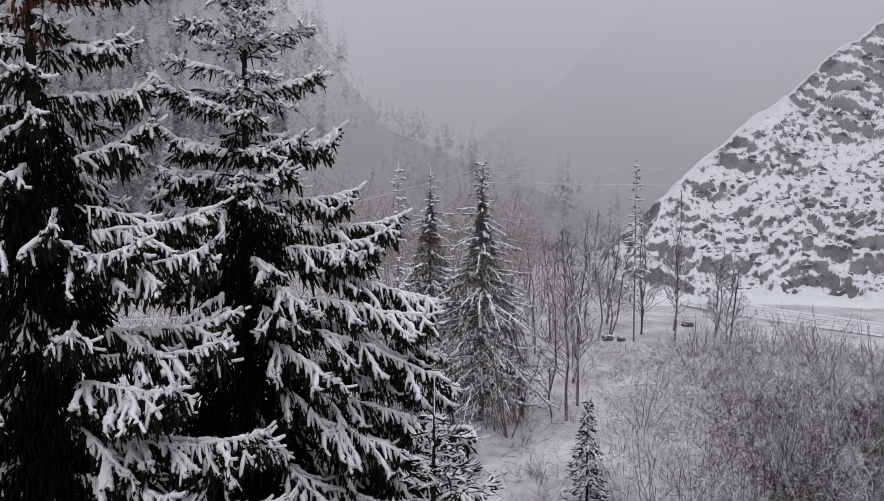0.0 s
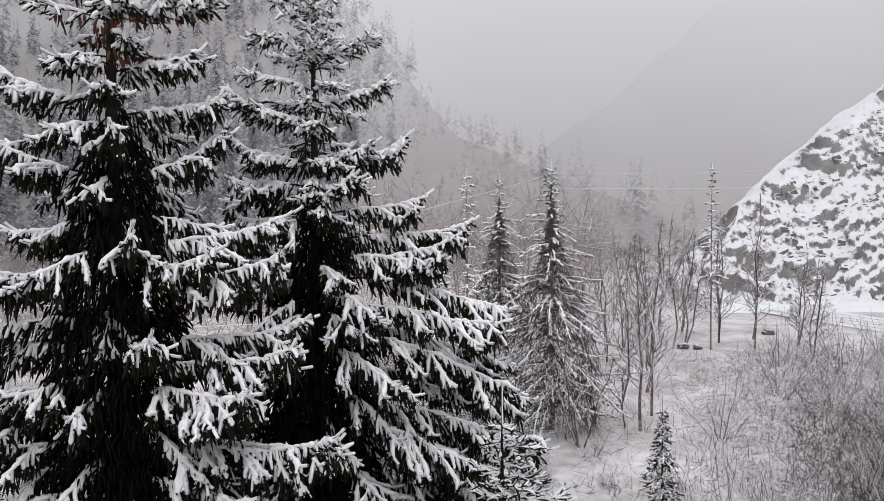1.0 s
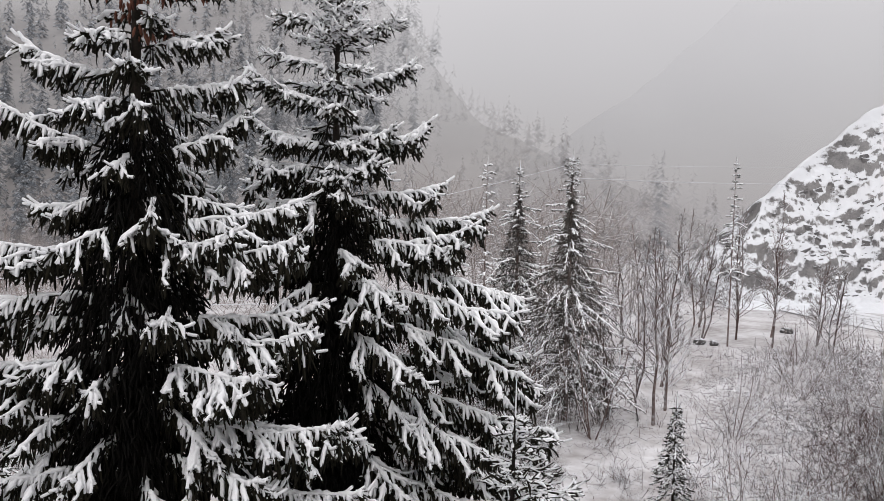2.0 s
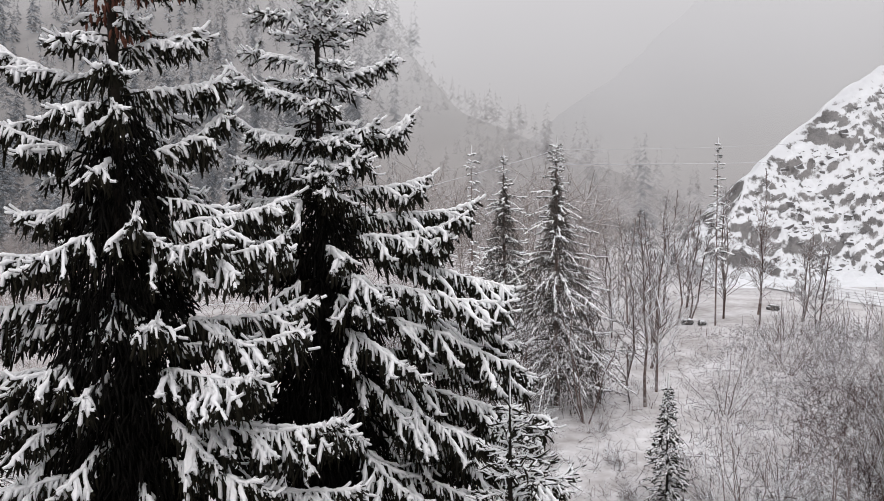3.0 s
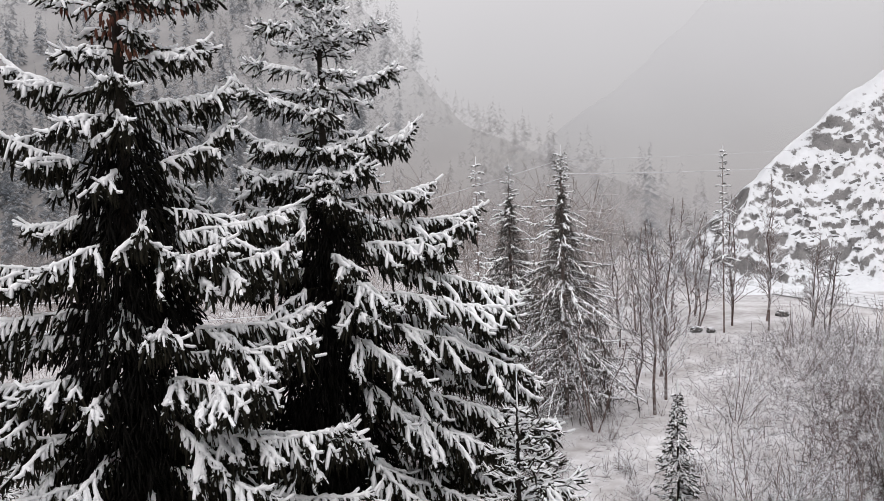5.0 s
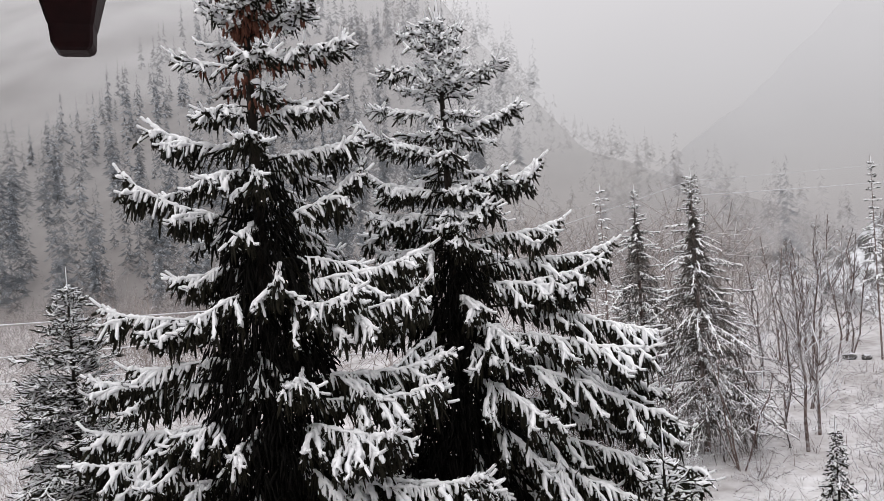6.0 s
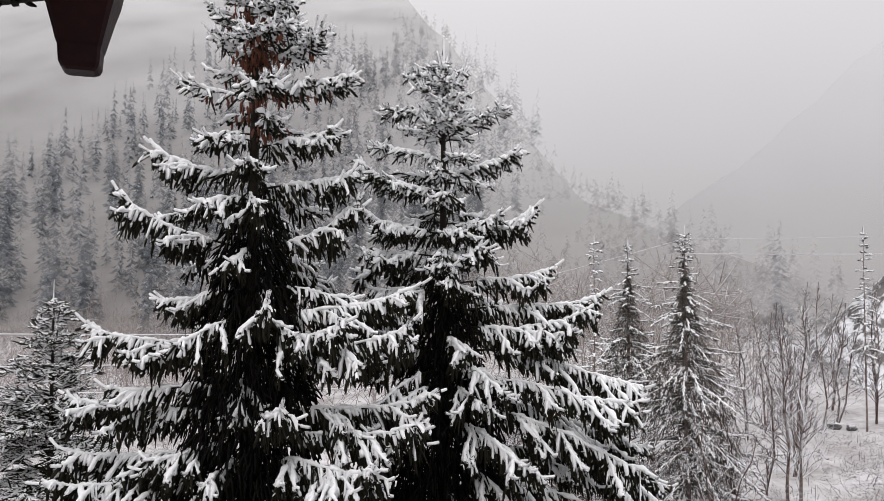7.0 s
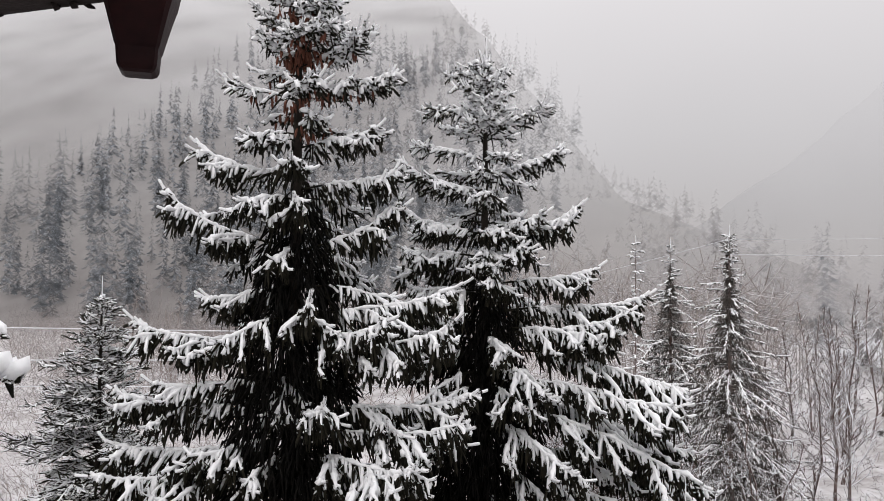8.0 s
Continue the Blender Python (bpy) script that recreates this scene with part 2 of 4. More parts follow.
def bough(spine, rng, dense, thick, snowy, hang, detail=1, wood=0.022):
    """One bough with its side boughs and finger-like shoots: returns soups of its needles and of its snow."""
    green, white = Soup(), Soup()
    up = np.array([0, 0, 1.0])
    seg = np.linalg.norm(np.diff(spine, axis=0), axis=1)
    length = seg.sum()
    at = np.concatenate([[0], np.cumsum(seg)]) / length
    spine = spine + rng.normal(size=spine.shape) * 0.007 * length * at[:, None]

    def spot(line, s):
        return np.stack([np.interp(s, np.linspace(0, 1, len(line)), line[:, i]) for i in range(3)], -1)

    axes = [(spine, length, 0.0)]
    # side boughs, forward and outward, their ends turned up
    if detail > 0 and length > 0.3:
        for i in range(int(length * (5.0 - 1.8 * hang) + 0.5)):
            u = rng.uniform(0.18, 0.86)
            b = spot(spine, u)
            fwd = unit(spot(spine, min(u + 0.06, 1.0)) - spot(spine, u - 0.06))
            lat = unit(np.cross(fwd, up)) * (1 if i % 2 else -1)
            ln = min(0.75, length * (1.02 - u) * rng.uniform(0.35, 0.66) + 0.08)
            way = unit(fwd * 0.8 + lat * rng.uniform(0.4, 0.8) * (1.1 - 0.4 * hang) - up * rng.uniform(-0.1, 0.35) * hang)
            q = np.linspace(0, 1, 6)
            line = b[None] + way[None] * (ln * q)[:, None]
            line[:, 2] += ln * (-0.45 * hang * q ** 1.5 + rng.uniform(0.10, 0.36) * q ** 3)
            line[1:] += rng.normal(size=(5, 3)) * 0.035 * ln
            axes.append((line, ln, u))

    def open_to_sky(u):
        """The inner part of low boughs lies sheltered and catches little snow."""
        return 1 - max(0.0, hang - 0.50) * 1.7 * np.clip((0.62 - u) / 0.25, 0, 1)

    sets = []
    k = 3
    prof = np.array([0.9, 1.0, 0.45])
    for line, ln, u0 in axes:
        q = np.linspace(0, 1, len(line))
        main = u0 == 0.0
        r = np.maximum((wood * (1 - q) + 0.008) * min(length, 2.0) / 2.0, thick * 0.75 * np.clip((q - 0.15) * 4, 0, 1)) if main else thick * np.where(q < 0.9, 0.85, 0.5)
        r = np.where(q > 0.99, r * 0.5, r)
        tubes(green, line[None], r[None], 5 if detail else 4, rng, 0.12)
        n = max(3, int(ln * dense))
        s = np.sort((0.14 if main else 0.06) + (0.80 if main else 0.76) * rng.random(n))
        base = spot(line, s)
        fwd = unit(spot(line, np.minimum(s + 0.05, 1)) - spot(line, np.maximum(s - 0.05, 0)))
        lat = unit(np.cross(fwd, up)) * np.where(np.arange(n) % 2, 1, -1)[:, None]
        age = (1 - s) * (1 - 0.4 * u0)
        span = (0.075 + 0.15 * age * min(length, 1.8) / 1.4) * rng.uniform(0.5, 1.5, n) * (1 + 0.8 * max(0.0, 0.5 - hang))
        drop = hang * rng.uniform(0.1, 1.7, n) * (0.45 + age)
        way = unit(rng.normal(size=(n, 3)) * 0.30 + fwd * rng.uniform(0.45, 0.95, n)[:, None] + lat * (rng.uniform(0.35, 0.9, n) * (1.1 - 0.5 * hang))[:, None] + up * (0.15 - drop)[:, None])
        sets.append((curve_paths(base, way, span, hang * rng.uniform(-0.35, 0.75, n), k), thick * rng.uniform(0.72, 1.3, n)[:, None] * prof, np.full(n, snowy) * (rng.random(n) < min(1.0, snowy) * (0.98 - 0.08 * hang) * open_to_sky(s if main else u0 + 0.4 * s))))
        # snow lying along this axis
        if snowy > 0 and (main or rng.random() < open_to_sky(u0 + 0.3)):
            m = max(5, int(ln * 16))
            f = np.linspace(0.12 + 0.30 * max(0.0, hang - 0.4) if main else 0.02, 1.0, m)
            w = thick * snowy * (0.80 + 0.65 * np.clip(f * 2.5, 0, 1)) * rng.uniform(0.6, 1.3, m) * (1.3 if main else 1.05)
            steep = np.abs(unit(line[-1] - line[0])[2])
            w *= 0.75 * max(0.35, 1.15 - 0.75 * steep) if detail == 0 else 1.0
            w[-1] *= 0.4
            w[-2] *= 0.85
            tubes(white, (spot(line, f) + rng.normal(size=(m, 3)) * 0.25 * thick)[None], w[None], 6, rng, 0.25, lift=(0.55 * thick * np.clip(f * 4, 0.3, 1) + 0.12 * w)[None], flat=0.75)
    sides = 4
    for p, rr, sn in sets:
        p[:, 1:] += rng.normal(size=p[:, 1:].shape) * 0.006
        tubes(green, p, rr, 4, rng, 0.25)
        keep = sn > 0
        if keep.any():
            q, qr = p[keep], rr[keep]
            t = unit(q[:, -1] - q[:, 0])
            level = np.sqrt(np.maximum(0.0, 1 - t[:, 2] ** 2))
            amount = (sn[keep] * (0.42 + 0.62 * level) * rng.uniform(0.65, 1.15, len(q)))[:, None]
            cover = q[:, 0:1] + (q - q[:, 0:1]) * ((0.74 + 0.22 * level) * rng.uniform(0.82, 1.0, len(q)))[:, None, None]
            lean = unit(t * np.array([0.9, 0.9, 0.0]) + up * 0.75)
            cover = cover + lean[:, None] * (qr * (0.20 + 0.48 * amount))[..., None]
            tubes(white, cover, qr * (0.95 + 0.45 * amount), sides, rng, 0.22, flat=0.95, phase=0.5)
    return green, white


def laden_bough(spine, rng, thick, snowy, hang, rich=1.0, wood=0.020):
    """A near bough: a long axis, side boughs, rows of fingers that hang from them (standing out where the bough is young) and upturned shoots at its end. Snow lies along the axes and down the backs of the fingers."""
    green, white = Soup(), Soup()
    up = np.array([0, 0, 1.0])
    length = np.linalg.norm(np.diff(spine, axis=0), axis=1).sum()
    k0 = len(spine)
    spine = spine + rng.normal(size=spine.shape) * 0.006 * length * np.linspace(0, 1, k0)[:, None]

    def spot(line, s):
        return np.stack([np.interp(s, np.linspace(0, 1, len(line)), line[:, i]) for i in range(3)], -1)

    def ahead(line, s):
        return unit(spot(line, np.minimum(s + 0.06, 1)) - spot(line, np.maximum(s - 0.06, 0)))

    axes = [(spine, length, True)]
    if length > 0.3:
        for i in range(int(length * ((3.4 if rich > 0.5 else 2.0) + 3.2 * (1 - hang)) + 0.6)):
            u = rng.uniform(0.30, 0.90)
            f = ahead(spine, np.array([u]))[0]
            lat = unit(np.cross(f, up)) * (1 if i % 2 else -1)
            ln = min(0.60, length * (1.05 - u) * rng.uniform(0.35, 0.60) + 0.10)
            way = unit(f * 0.75 + lat * rng.uniform(0.45, 0.85) - up * rng.uniform(0.0, 0.30) * hang)
            q = np.linspace(0, 1, 6)
            line = spot(spine, np.array([u])) + way[None] * (ln * q)[:, None]
            line[:, 2] += ln * (-0.40 * hang * q ** 1.5 + rng.uniform(0.05, 0.25) * q ** 3)
            line[1:] += rng.normal(size=(5, 3)) * 0.02 * ln
            axes.append((line, ln, False))
    sets, bare = [], []
    for line, ln, main in axes:
        q = np.linspace(0, 1, len(line))
        r = np.maximum(wood * (1 - q) * min(length, 2.0) / 2.0, thick * 0.62) if main else np.full(len(line), thick * 0.6)
        tubes(green, line[None], np.where(q > 0.99, r * 0.4, r)[None], 4, rng, 0.15)
        # fingers
        n = max(3, int(ln * (38 if main else 32) * rich))
        inner = (0.10 + 0.16 * hang) if main else 0.05
        s = np.sort(inner + (0.97 - inner) * rng.random(n))
        f = ahead(line, s)
        lat = unit(np.cross(f, up)) * np.where(np.arange(n) % 2, 1, -1)[:, None]
        full = np.clip((1.02 - s) * 3.0, 0.25, 1.0)
        span = (0.075 + 0.02 * (1 - hang) + (0.075 + 0.065 * hang) * full) * rng.uniform(0.45, 1.55, n) * (1.0 if main else 0.85) * min(1.0, 0.5 + length / 2.2)
        if snowy > 1.5:
            span = span * 0.4
        fall = hang * rng.uniform(0.55, 2.1, n) * (0.45 + 0.55 * full)
        way = unit(f * rng.uniform(0.30, 0.75, n)[:, None] + lat * (rng.uniform(0.35, 0.85, n) * (1 - 0.45 * hang))[:, None] + up * (0.22 * (1 - hang) - fall)[:, None] + rng.normal(size=(n, 3)) * 0.20)
        p = curve_paths(spot(line, s), way, span, hang * rng.uniform(0.0, 0.45, n), 4)
        p[:, 1:] += rng.normal(size=(n, 3, 3)) * 0.005
        rr = thick * rng.uniform(0.85, 1.25, n)[:, None] * np.array([0.75, 1.0, 0.9, 0.35])
        deep = np.clip((s - 0.12) / 0.25, 0.0, 1.0) if main else 1.0
        sets.append((p, rr, rng.random(n) < min(1.0, snowy) * 0.84 * (1 - 0.60 * hang * (1 - deep))))
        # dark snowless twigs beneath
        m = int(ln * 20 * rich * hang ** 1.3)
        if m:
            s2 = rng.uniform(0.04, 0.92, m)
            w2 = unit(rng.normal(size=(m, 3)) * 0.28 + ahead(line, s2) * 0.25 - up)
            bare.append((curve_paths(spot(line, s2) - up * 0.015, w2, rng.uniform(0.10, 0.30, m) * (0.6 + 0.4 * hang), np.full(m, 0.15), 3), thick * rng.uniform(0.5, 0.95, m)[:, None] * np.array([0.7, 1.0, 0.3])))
        # snow along the axis
        if snowy > 0.15:
            c = max(5, int(ln * 20))
            g = np.linspace(0.10 + 0.22 * hang if main else 0.02, 0.99, c)
            w = thick * (0.85 + 0.60 * min(snowy, 2.2)) * (1 + 0.35 * (1 - hang)) * (1 + 0.32 * np.sin(g * ln * 19 + rng.uniform(0, 6.3))) * rng.uniform(0.65, 1.25, c) * np.clip((g + 0.05) * 2.2, 0.3, 1) * np.clip((1.12 - g) * 5, 0.55, 1)
            w[-1] *= 0.35
            tubes(white, (spot(line, g) + rng.normal(size=(c, 3)) * 0.16 * thick)[None], w[None], 6, rng, 0.30, lift=(0.45 * thick + 0.25 * w)[None], flat=0.8)
        # bare upturned shoots at the end
        e = 3 if main and snowy < 1.5 else 1
        f = ahead(line, np.full(e, 0.97))
        w3 = unit(f + rng.normal(size=(e, 3)) * np.array([0.30, 0.30, 0.16]) + up * rng.uniform(0.05, 0.5, e)[:, None])
        p3 = curve_paths(spot(line, np.linspace(0.995, 0.90, e)), w3, rng.uniform(0.06, 0.16, e) * (0.2 if snowy > 1.5 else 1), np.full(e, -0.12), 4)
        r3 = np.full((e, 1), thick * 0.72) * np.array([1, 1, 1.0, 0.75])
        tubes(green, p3, r3, 4, rng, 0.15)
        bristles(green, p3, r3, 10, rng, 0.012)
        if 0.15 < snowy < 1.5:
            tubes(white, p3 + up * 0.004 * (0.6 + hang), r3 * 1.4, 5, rng, 0.15)
    for p, rr, sn in sets:
        tubes(green, p, rr, 3, rng, 0.2)
        bristles(green, p, rr, 3 if rich > 0.5 else 1, rng, 0.016)
        if sn.any():
            q, qr = p[sn], rr[sn]
            t = unit(q[:, -1] - q[:, 0])
            level = np.sqrt(np.maximum(0.0, 1 - t[:, 2] ** 2))
            reach = (0.60 + 0.34 * level) * rng.uniform(0.45 + 0.35 * (1 - hang), 1.06, len(q)) * (1 + 0.16 * (1 - hang))
            cover = q[:, :1] + (q - q[:, :1]) * reach[:, None, None]
            out = unit(t * np.array([1, 1, 0.0]) + 1e-6)
            lean = unit(out * 0.8 * (1 - 0.6 * level)[:, None] + up * 0.75)
            load = (0.55 + 0.5 * level) * rng.uniform(0.6, 1.35, len(q)) * (0.55 + 0.45 * min(snowy, 2.2))
            width = thick * np.array([1.25, 1.3, 1.1, 0.65]) * rng.uniform(0.6, 1.3, (len(q), 4)) * (0.55 + 0.75 * load)[:, None] * (0.88 + 0.40 * (1 - hang))
            tubes(white, cover + lean[:, None] * ((0.25 + 0.20 * hang) * qr + (0.20 + 0.14 * hang) * width)[..., None], width, 4, rng, 0.34, flat=0.95, phase=0.5)
            # crumbs of snow on the twigs beside each finger
            pick = np.arange(len(q))
            u = rng.uniform(0.15, 0.95, len(pick))[:, None]
            b = q[pick, 0] * (1 - u) + q[pick, 3] * u + rng.normal(size=(len(pick), 3)) * np.array([0.022, 0.022, 0.016])
            way = unit(t[pick] + rng.normal(size=(len(pick), 3)) * 0.6)
            size = rng.uniform(0.018, 0.055, len(pick)) * (0.7 + 0.3 * rich)
            tubes(white, curve_paths(b + up * 0.012, way, size, np.zeros(len(pick)), 3), (0.009 * rng.uniform(0.6, 1.25, (len(pick), 1)) * np.array([0.7, 1.0, 0.5])), 3, rng, 0.3)
            tubes(green, np.stack([b, b + way * (size * 1.5)[:, None]], 1), np.full((len(pick), 2), 0.0085) * np.array([1, 0.4]), 3)
    for p, rr in bare:
        tubes(green, p, rr, 3, rng, 0.25)
        bristles(green, p, rr, 2, rng, 0.016)
    return green, white


def trunk_mesh(base, top, r0, r1, rng, material, bend=0.0):
    k = 18
    s = np.linspace(0, 1, k)
    p = np.asarray(base)[None] * (1 - s)[:, None] + np.asarray(top)[None] * s[:, None]
    p[:, 0] += bend * np.sin(s * 3.0)
    so = Soup()
    tubes(so, p[None], ((r0 * (1 - s) ** 0.9 + r1))[None] * np.where(s > 0.985, 0.3, 1), 10, rng, 0.08)
    return so.mesh("trunk", material)


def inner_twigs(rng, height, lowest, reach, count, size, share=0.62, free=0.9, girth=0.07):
    """The tangle of hanging twigs round the trunk; in the near spruces its colour holds the crown's shade."""
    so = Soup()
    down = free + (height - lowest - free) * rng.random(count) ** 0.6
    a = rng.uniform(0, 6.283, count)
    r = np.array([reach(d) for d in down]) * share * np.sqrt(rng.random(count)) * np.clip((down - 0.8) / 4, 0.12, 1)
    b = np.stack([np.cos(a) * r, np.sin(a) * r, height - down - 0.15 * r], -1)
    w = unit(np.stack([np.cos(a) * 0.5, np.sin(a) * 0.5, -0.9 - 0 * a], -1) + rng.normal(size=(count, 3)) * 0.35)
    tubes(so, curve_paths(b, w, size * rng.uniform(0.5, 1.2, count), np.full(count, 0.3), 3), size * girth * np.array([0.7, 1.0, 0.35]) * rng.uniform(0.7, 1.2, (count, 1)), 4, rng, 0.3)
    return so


def near_spruce(label, foot, height, reach, boughs, seed, lowest, step, cones, outward=285, fat=1.0, heavy=1.0, young_to=0.9, full_top=9):
    """A close spruce, bough by bough. boughs: (height of its root, turn, length, rise at the tip); reach: half width per metre below the top; young_to: how far down the growth is young and ascending."""
    rng = np.random.default_rng(seed)
    tree = tagged(new("spruce_tree"), label, "spruce tree", "tall spruces by the house")
    tree.location = foot
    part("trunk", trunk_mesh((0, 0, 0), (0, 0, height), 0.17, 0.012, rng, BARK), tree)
    plan = [(z, turn, length, lift, True) for z, turn, length, lift in boughs]
    z, turn = height - 0.18, rng.uniform(0, 360)
    while z > lowest:
        down = height - z
        count = full_top if down < 3.4 else 8 if down < 4.8 else 5
        for i in range(count):
            turn_i = (turn + i * 360 / count + rng.uniform(-18, 18)) % 360
            z_i = z + rng.uniform(-0.2, 0.2) * min(down, 1.0)
            length = reach(down) * rng.uniform(0.5, 0.95)
            near = any(abs(z_i - b[0]) < 0.30 and abs((turn_i - b[1] + 180) % 360 - 180) < 34 for b in boughs)
            if down > 4.8 and abs((turn_i - outward + 180) % 360 - 180) < 60 and rng.random() < 0.5:
                continue
            if not near:
                plan.append((z_i, turn_i, length, None, False))
        turn += 77
        z -= step * (0.52 + 0.48 * min(down / 2.0, 1.1)) * rng.uniform(0.85, 1.15)
    if lowest < height:
        tagged(part("inner_tangle", inner_twigs(rng, height, lowest, reach, 9000, 0.18, 0.31, 2.9, 0.075).mesh("inner_tangle", INNER), tree, "inner twigs coloured near black for deep shade"), kind="stuff")
    spines = []
    for z, turn, length, lift, named in plan:
        down = height - z
        young = max(0.0, 1 - down / (1.6 + young_to))
        rise = 0.25 + 0.75 * young
        end = (0.55 * young + 0.10 - 0.05 * min(down, 7) + rng.uniform(-0.06, 0.06)) if lift is None else lift / length
        hook = 0.22 * (1 - 0.7 * young)
        sag = rise + hook - end
        spine = branch_spine((0, 0, z), turn, length, rise, sag, hook)
        thick = (0.0130 + 0.0060 * min(down / 2.5, 1)) * fat
        away = abs((turn - outward + 180) % 360 - 180) > 105
        low = min(1.0, max(0.0, (down - 3.6) / 2.0))
        load = heavy * (1 if named else 1 - 0.62 * low)
        g, w = laden_bough(spine, rng, thick, load, min(1.0, max(0.30, (down - young_to) / 2.7)), 0.35 if away else 1.0 if named else 0.85 if down < 3.2 else 0.55)
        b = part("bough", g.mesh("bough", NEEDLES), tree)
        tagged(part("snow", w.mesh("snow", SNOW), b, "fresh white snow"), kind="stuff")
        spines.append((down, spine))
    # leader shoot
    so, sn = Soup(), Soup()
    n = 5
    ang = rng.uniform(0, 6.28, n)
    way = unit(np.stack([np.cos(ang) * 0.42, np.sin(ang) * 0.42, np.ones(n)], -1))
    p = curve_paths(np.tile([0, 0, height - 0.05], (n, 1)), way, rng.uniform(0.22, 0.36, n), np.full(n, -0.15), 6)
    p = np.concatenate([p, np.linspace((0, 0, height - 0.2), (0, 0, height + 0.42), 6)[None]])
    rr = np.tile(np.array([1, 1, 1, 0.95, 0.8, 0.6]) * 0.019, (n + 1, 1))
    tubes(so, p, rr, 5, rng, 0.2)
    bristles(so, p, rr, 20, rng, 0.016)
    tubes(sn, p + np.array([0.007, -0.010, 0.004]), rr * 0.92, 5, rng, 0.25)
    b = part("leader", so.mesh("leader", NEEDLES), tree)
    part("snow", sn.mesh("snow", SNOW), b, "fresh white snow")
    # cones hanging in the top
    if cones:
        bearers = [line for down, line in spines if 0.75 < down < 2.25]
        shapes = []
        for i in range(3):
            so = Soup()
            k = 7
            s = np.linspace(0, 1, k)
            p = np.stack([0.008 * np.sin(s * 3 + i), 0 * s, -0.115 * s], -1)
            tubes(so, p[None], (0.0165 * np.array([0.35, 0.85, 1.0, 1.0, 0.9, 0.65, 0.15]))[None], 7, rng, 0.12)
            shapes.append(so.mesh("cone", CONE))
        for i in range(cones):
            line = bearers[rng.integers(len(bearers))]
            at = line[min(13, int(1 + 9 * rng.random() ** 1.6))] + rng.normal(size=3) * np.array([0.07, 0.07, 0.02])
            c = part("cone", shapes[i % 3], tree)
            c.matrix_local = pose(*at, rng.uniform(-14, 14), rng.uniform(-14, 14), rng.uniform(0, 360)) @ Matrix.Translation((0, 0, -rng.uniform(0.0, 0.10)))
    return tree


def mid_spruce(name, label, foot, height, reach, seed, thick=0.03, snowy=0.9, step=0.34, needles=None, dense=9, hang=0.5, group="", start=0.06, detail=0, per=5, hook=0.18, ascend=0.22):
    """A spruce farther off: trunk, crown and the snow on it."""
    rng = np.random.default_rng(seed)
    tree = tagged(new(name), label, "spruce tree", group)
    tree.location = foot
    part("trunk", trunk_mesh((0, 0, 0), (0, 0, height), (0.011 * height if dense > 6 else 0.004 * height), 0.01, rng, BARK if needles else TWIG), tree)
    crown, white = Soup(), Soup()
    z, turn = height - 0.15, rng.uniform(0, 360)
    while z > start * height:
        down = height - z
        for i in range(per):
            t = turn + i * 360 / per + rng.uniform(-40, 40)
            uneven = 1 + 0.25 * math.sin(2.3 * down + seed) + 0.15 * math.sin(5.1 * down + radians(t)) if needles is None else 1.0
            length = max(0.12, reach(down) * uneven * rng.uniform(0.35, 1.0) * (1.25 if rng.random() < 0.3 else 1.0))
            young = max(0.0, 1 - down / (ascend * height))
            rise = 0.2 + 0.8 * young
            end = 0.35 * young + 0.02 - 0.16 * (1 - young) + rng.uniform(-0.28, 0.22)
            if down > 1 and rng.random() < 0.16:
                continue
            spine = branch_spine((0, 0, z + rng.uniform(-0.24, 0.24) * min(down, 1)), t, length, rise, rise + hook - end, hook, 8)
            g, w = bough(spine, rng, dense, thick, snowy, hang, detail, 0.02)
            if not w.v:
                continue
            for a, b in ((g, crown), (w, white)):
                for v, f in zip(a.v, a.f):
                    b.v.append(v)
                    b.f.append(f + b.n)
                b.n += a.n
        turn += 61
        z -= step * (0.55 + 0.45 * min(down / 1.5, 1)) * rng.uniform(0.85, 1.15)
    if dense > 6 and needles is None:
        g = inner_twigs(rng, height, start * height, reach, int(420 * height), 0.030 * height ** 0.9, 0.55, 0.9, 0.05)
        crown.add(np.concatenate(g.v), np.concatenate(g.f))
    p = np.linspace((0, 0, height - 0.1), (0, 0, height + 0.35), 5)[None]
    tubes(crown, p, np.full((1, 5), thick * 0.7) * np.array([1, 1, 1, 0.8, 0.3]), 5)
    tubes(white, p + np.array([0.3, -0.5, 0.0]) * thick, np.full((1, 5), thick * 0.65) * np.array([1, 1.2, 0.9, 0.8, 0.3]), 5)
    c = part("crown", crown.mesh("crown", needles or MIDNEEDLES), tree)
    tagged(c, kind="stuff")
    tagged(part("snow", white.mesh("snow", SNOW), c, "fresh white snow"), kind="stuff")
    return tree


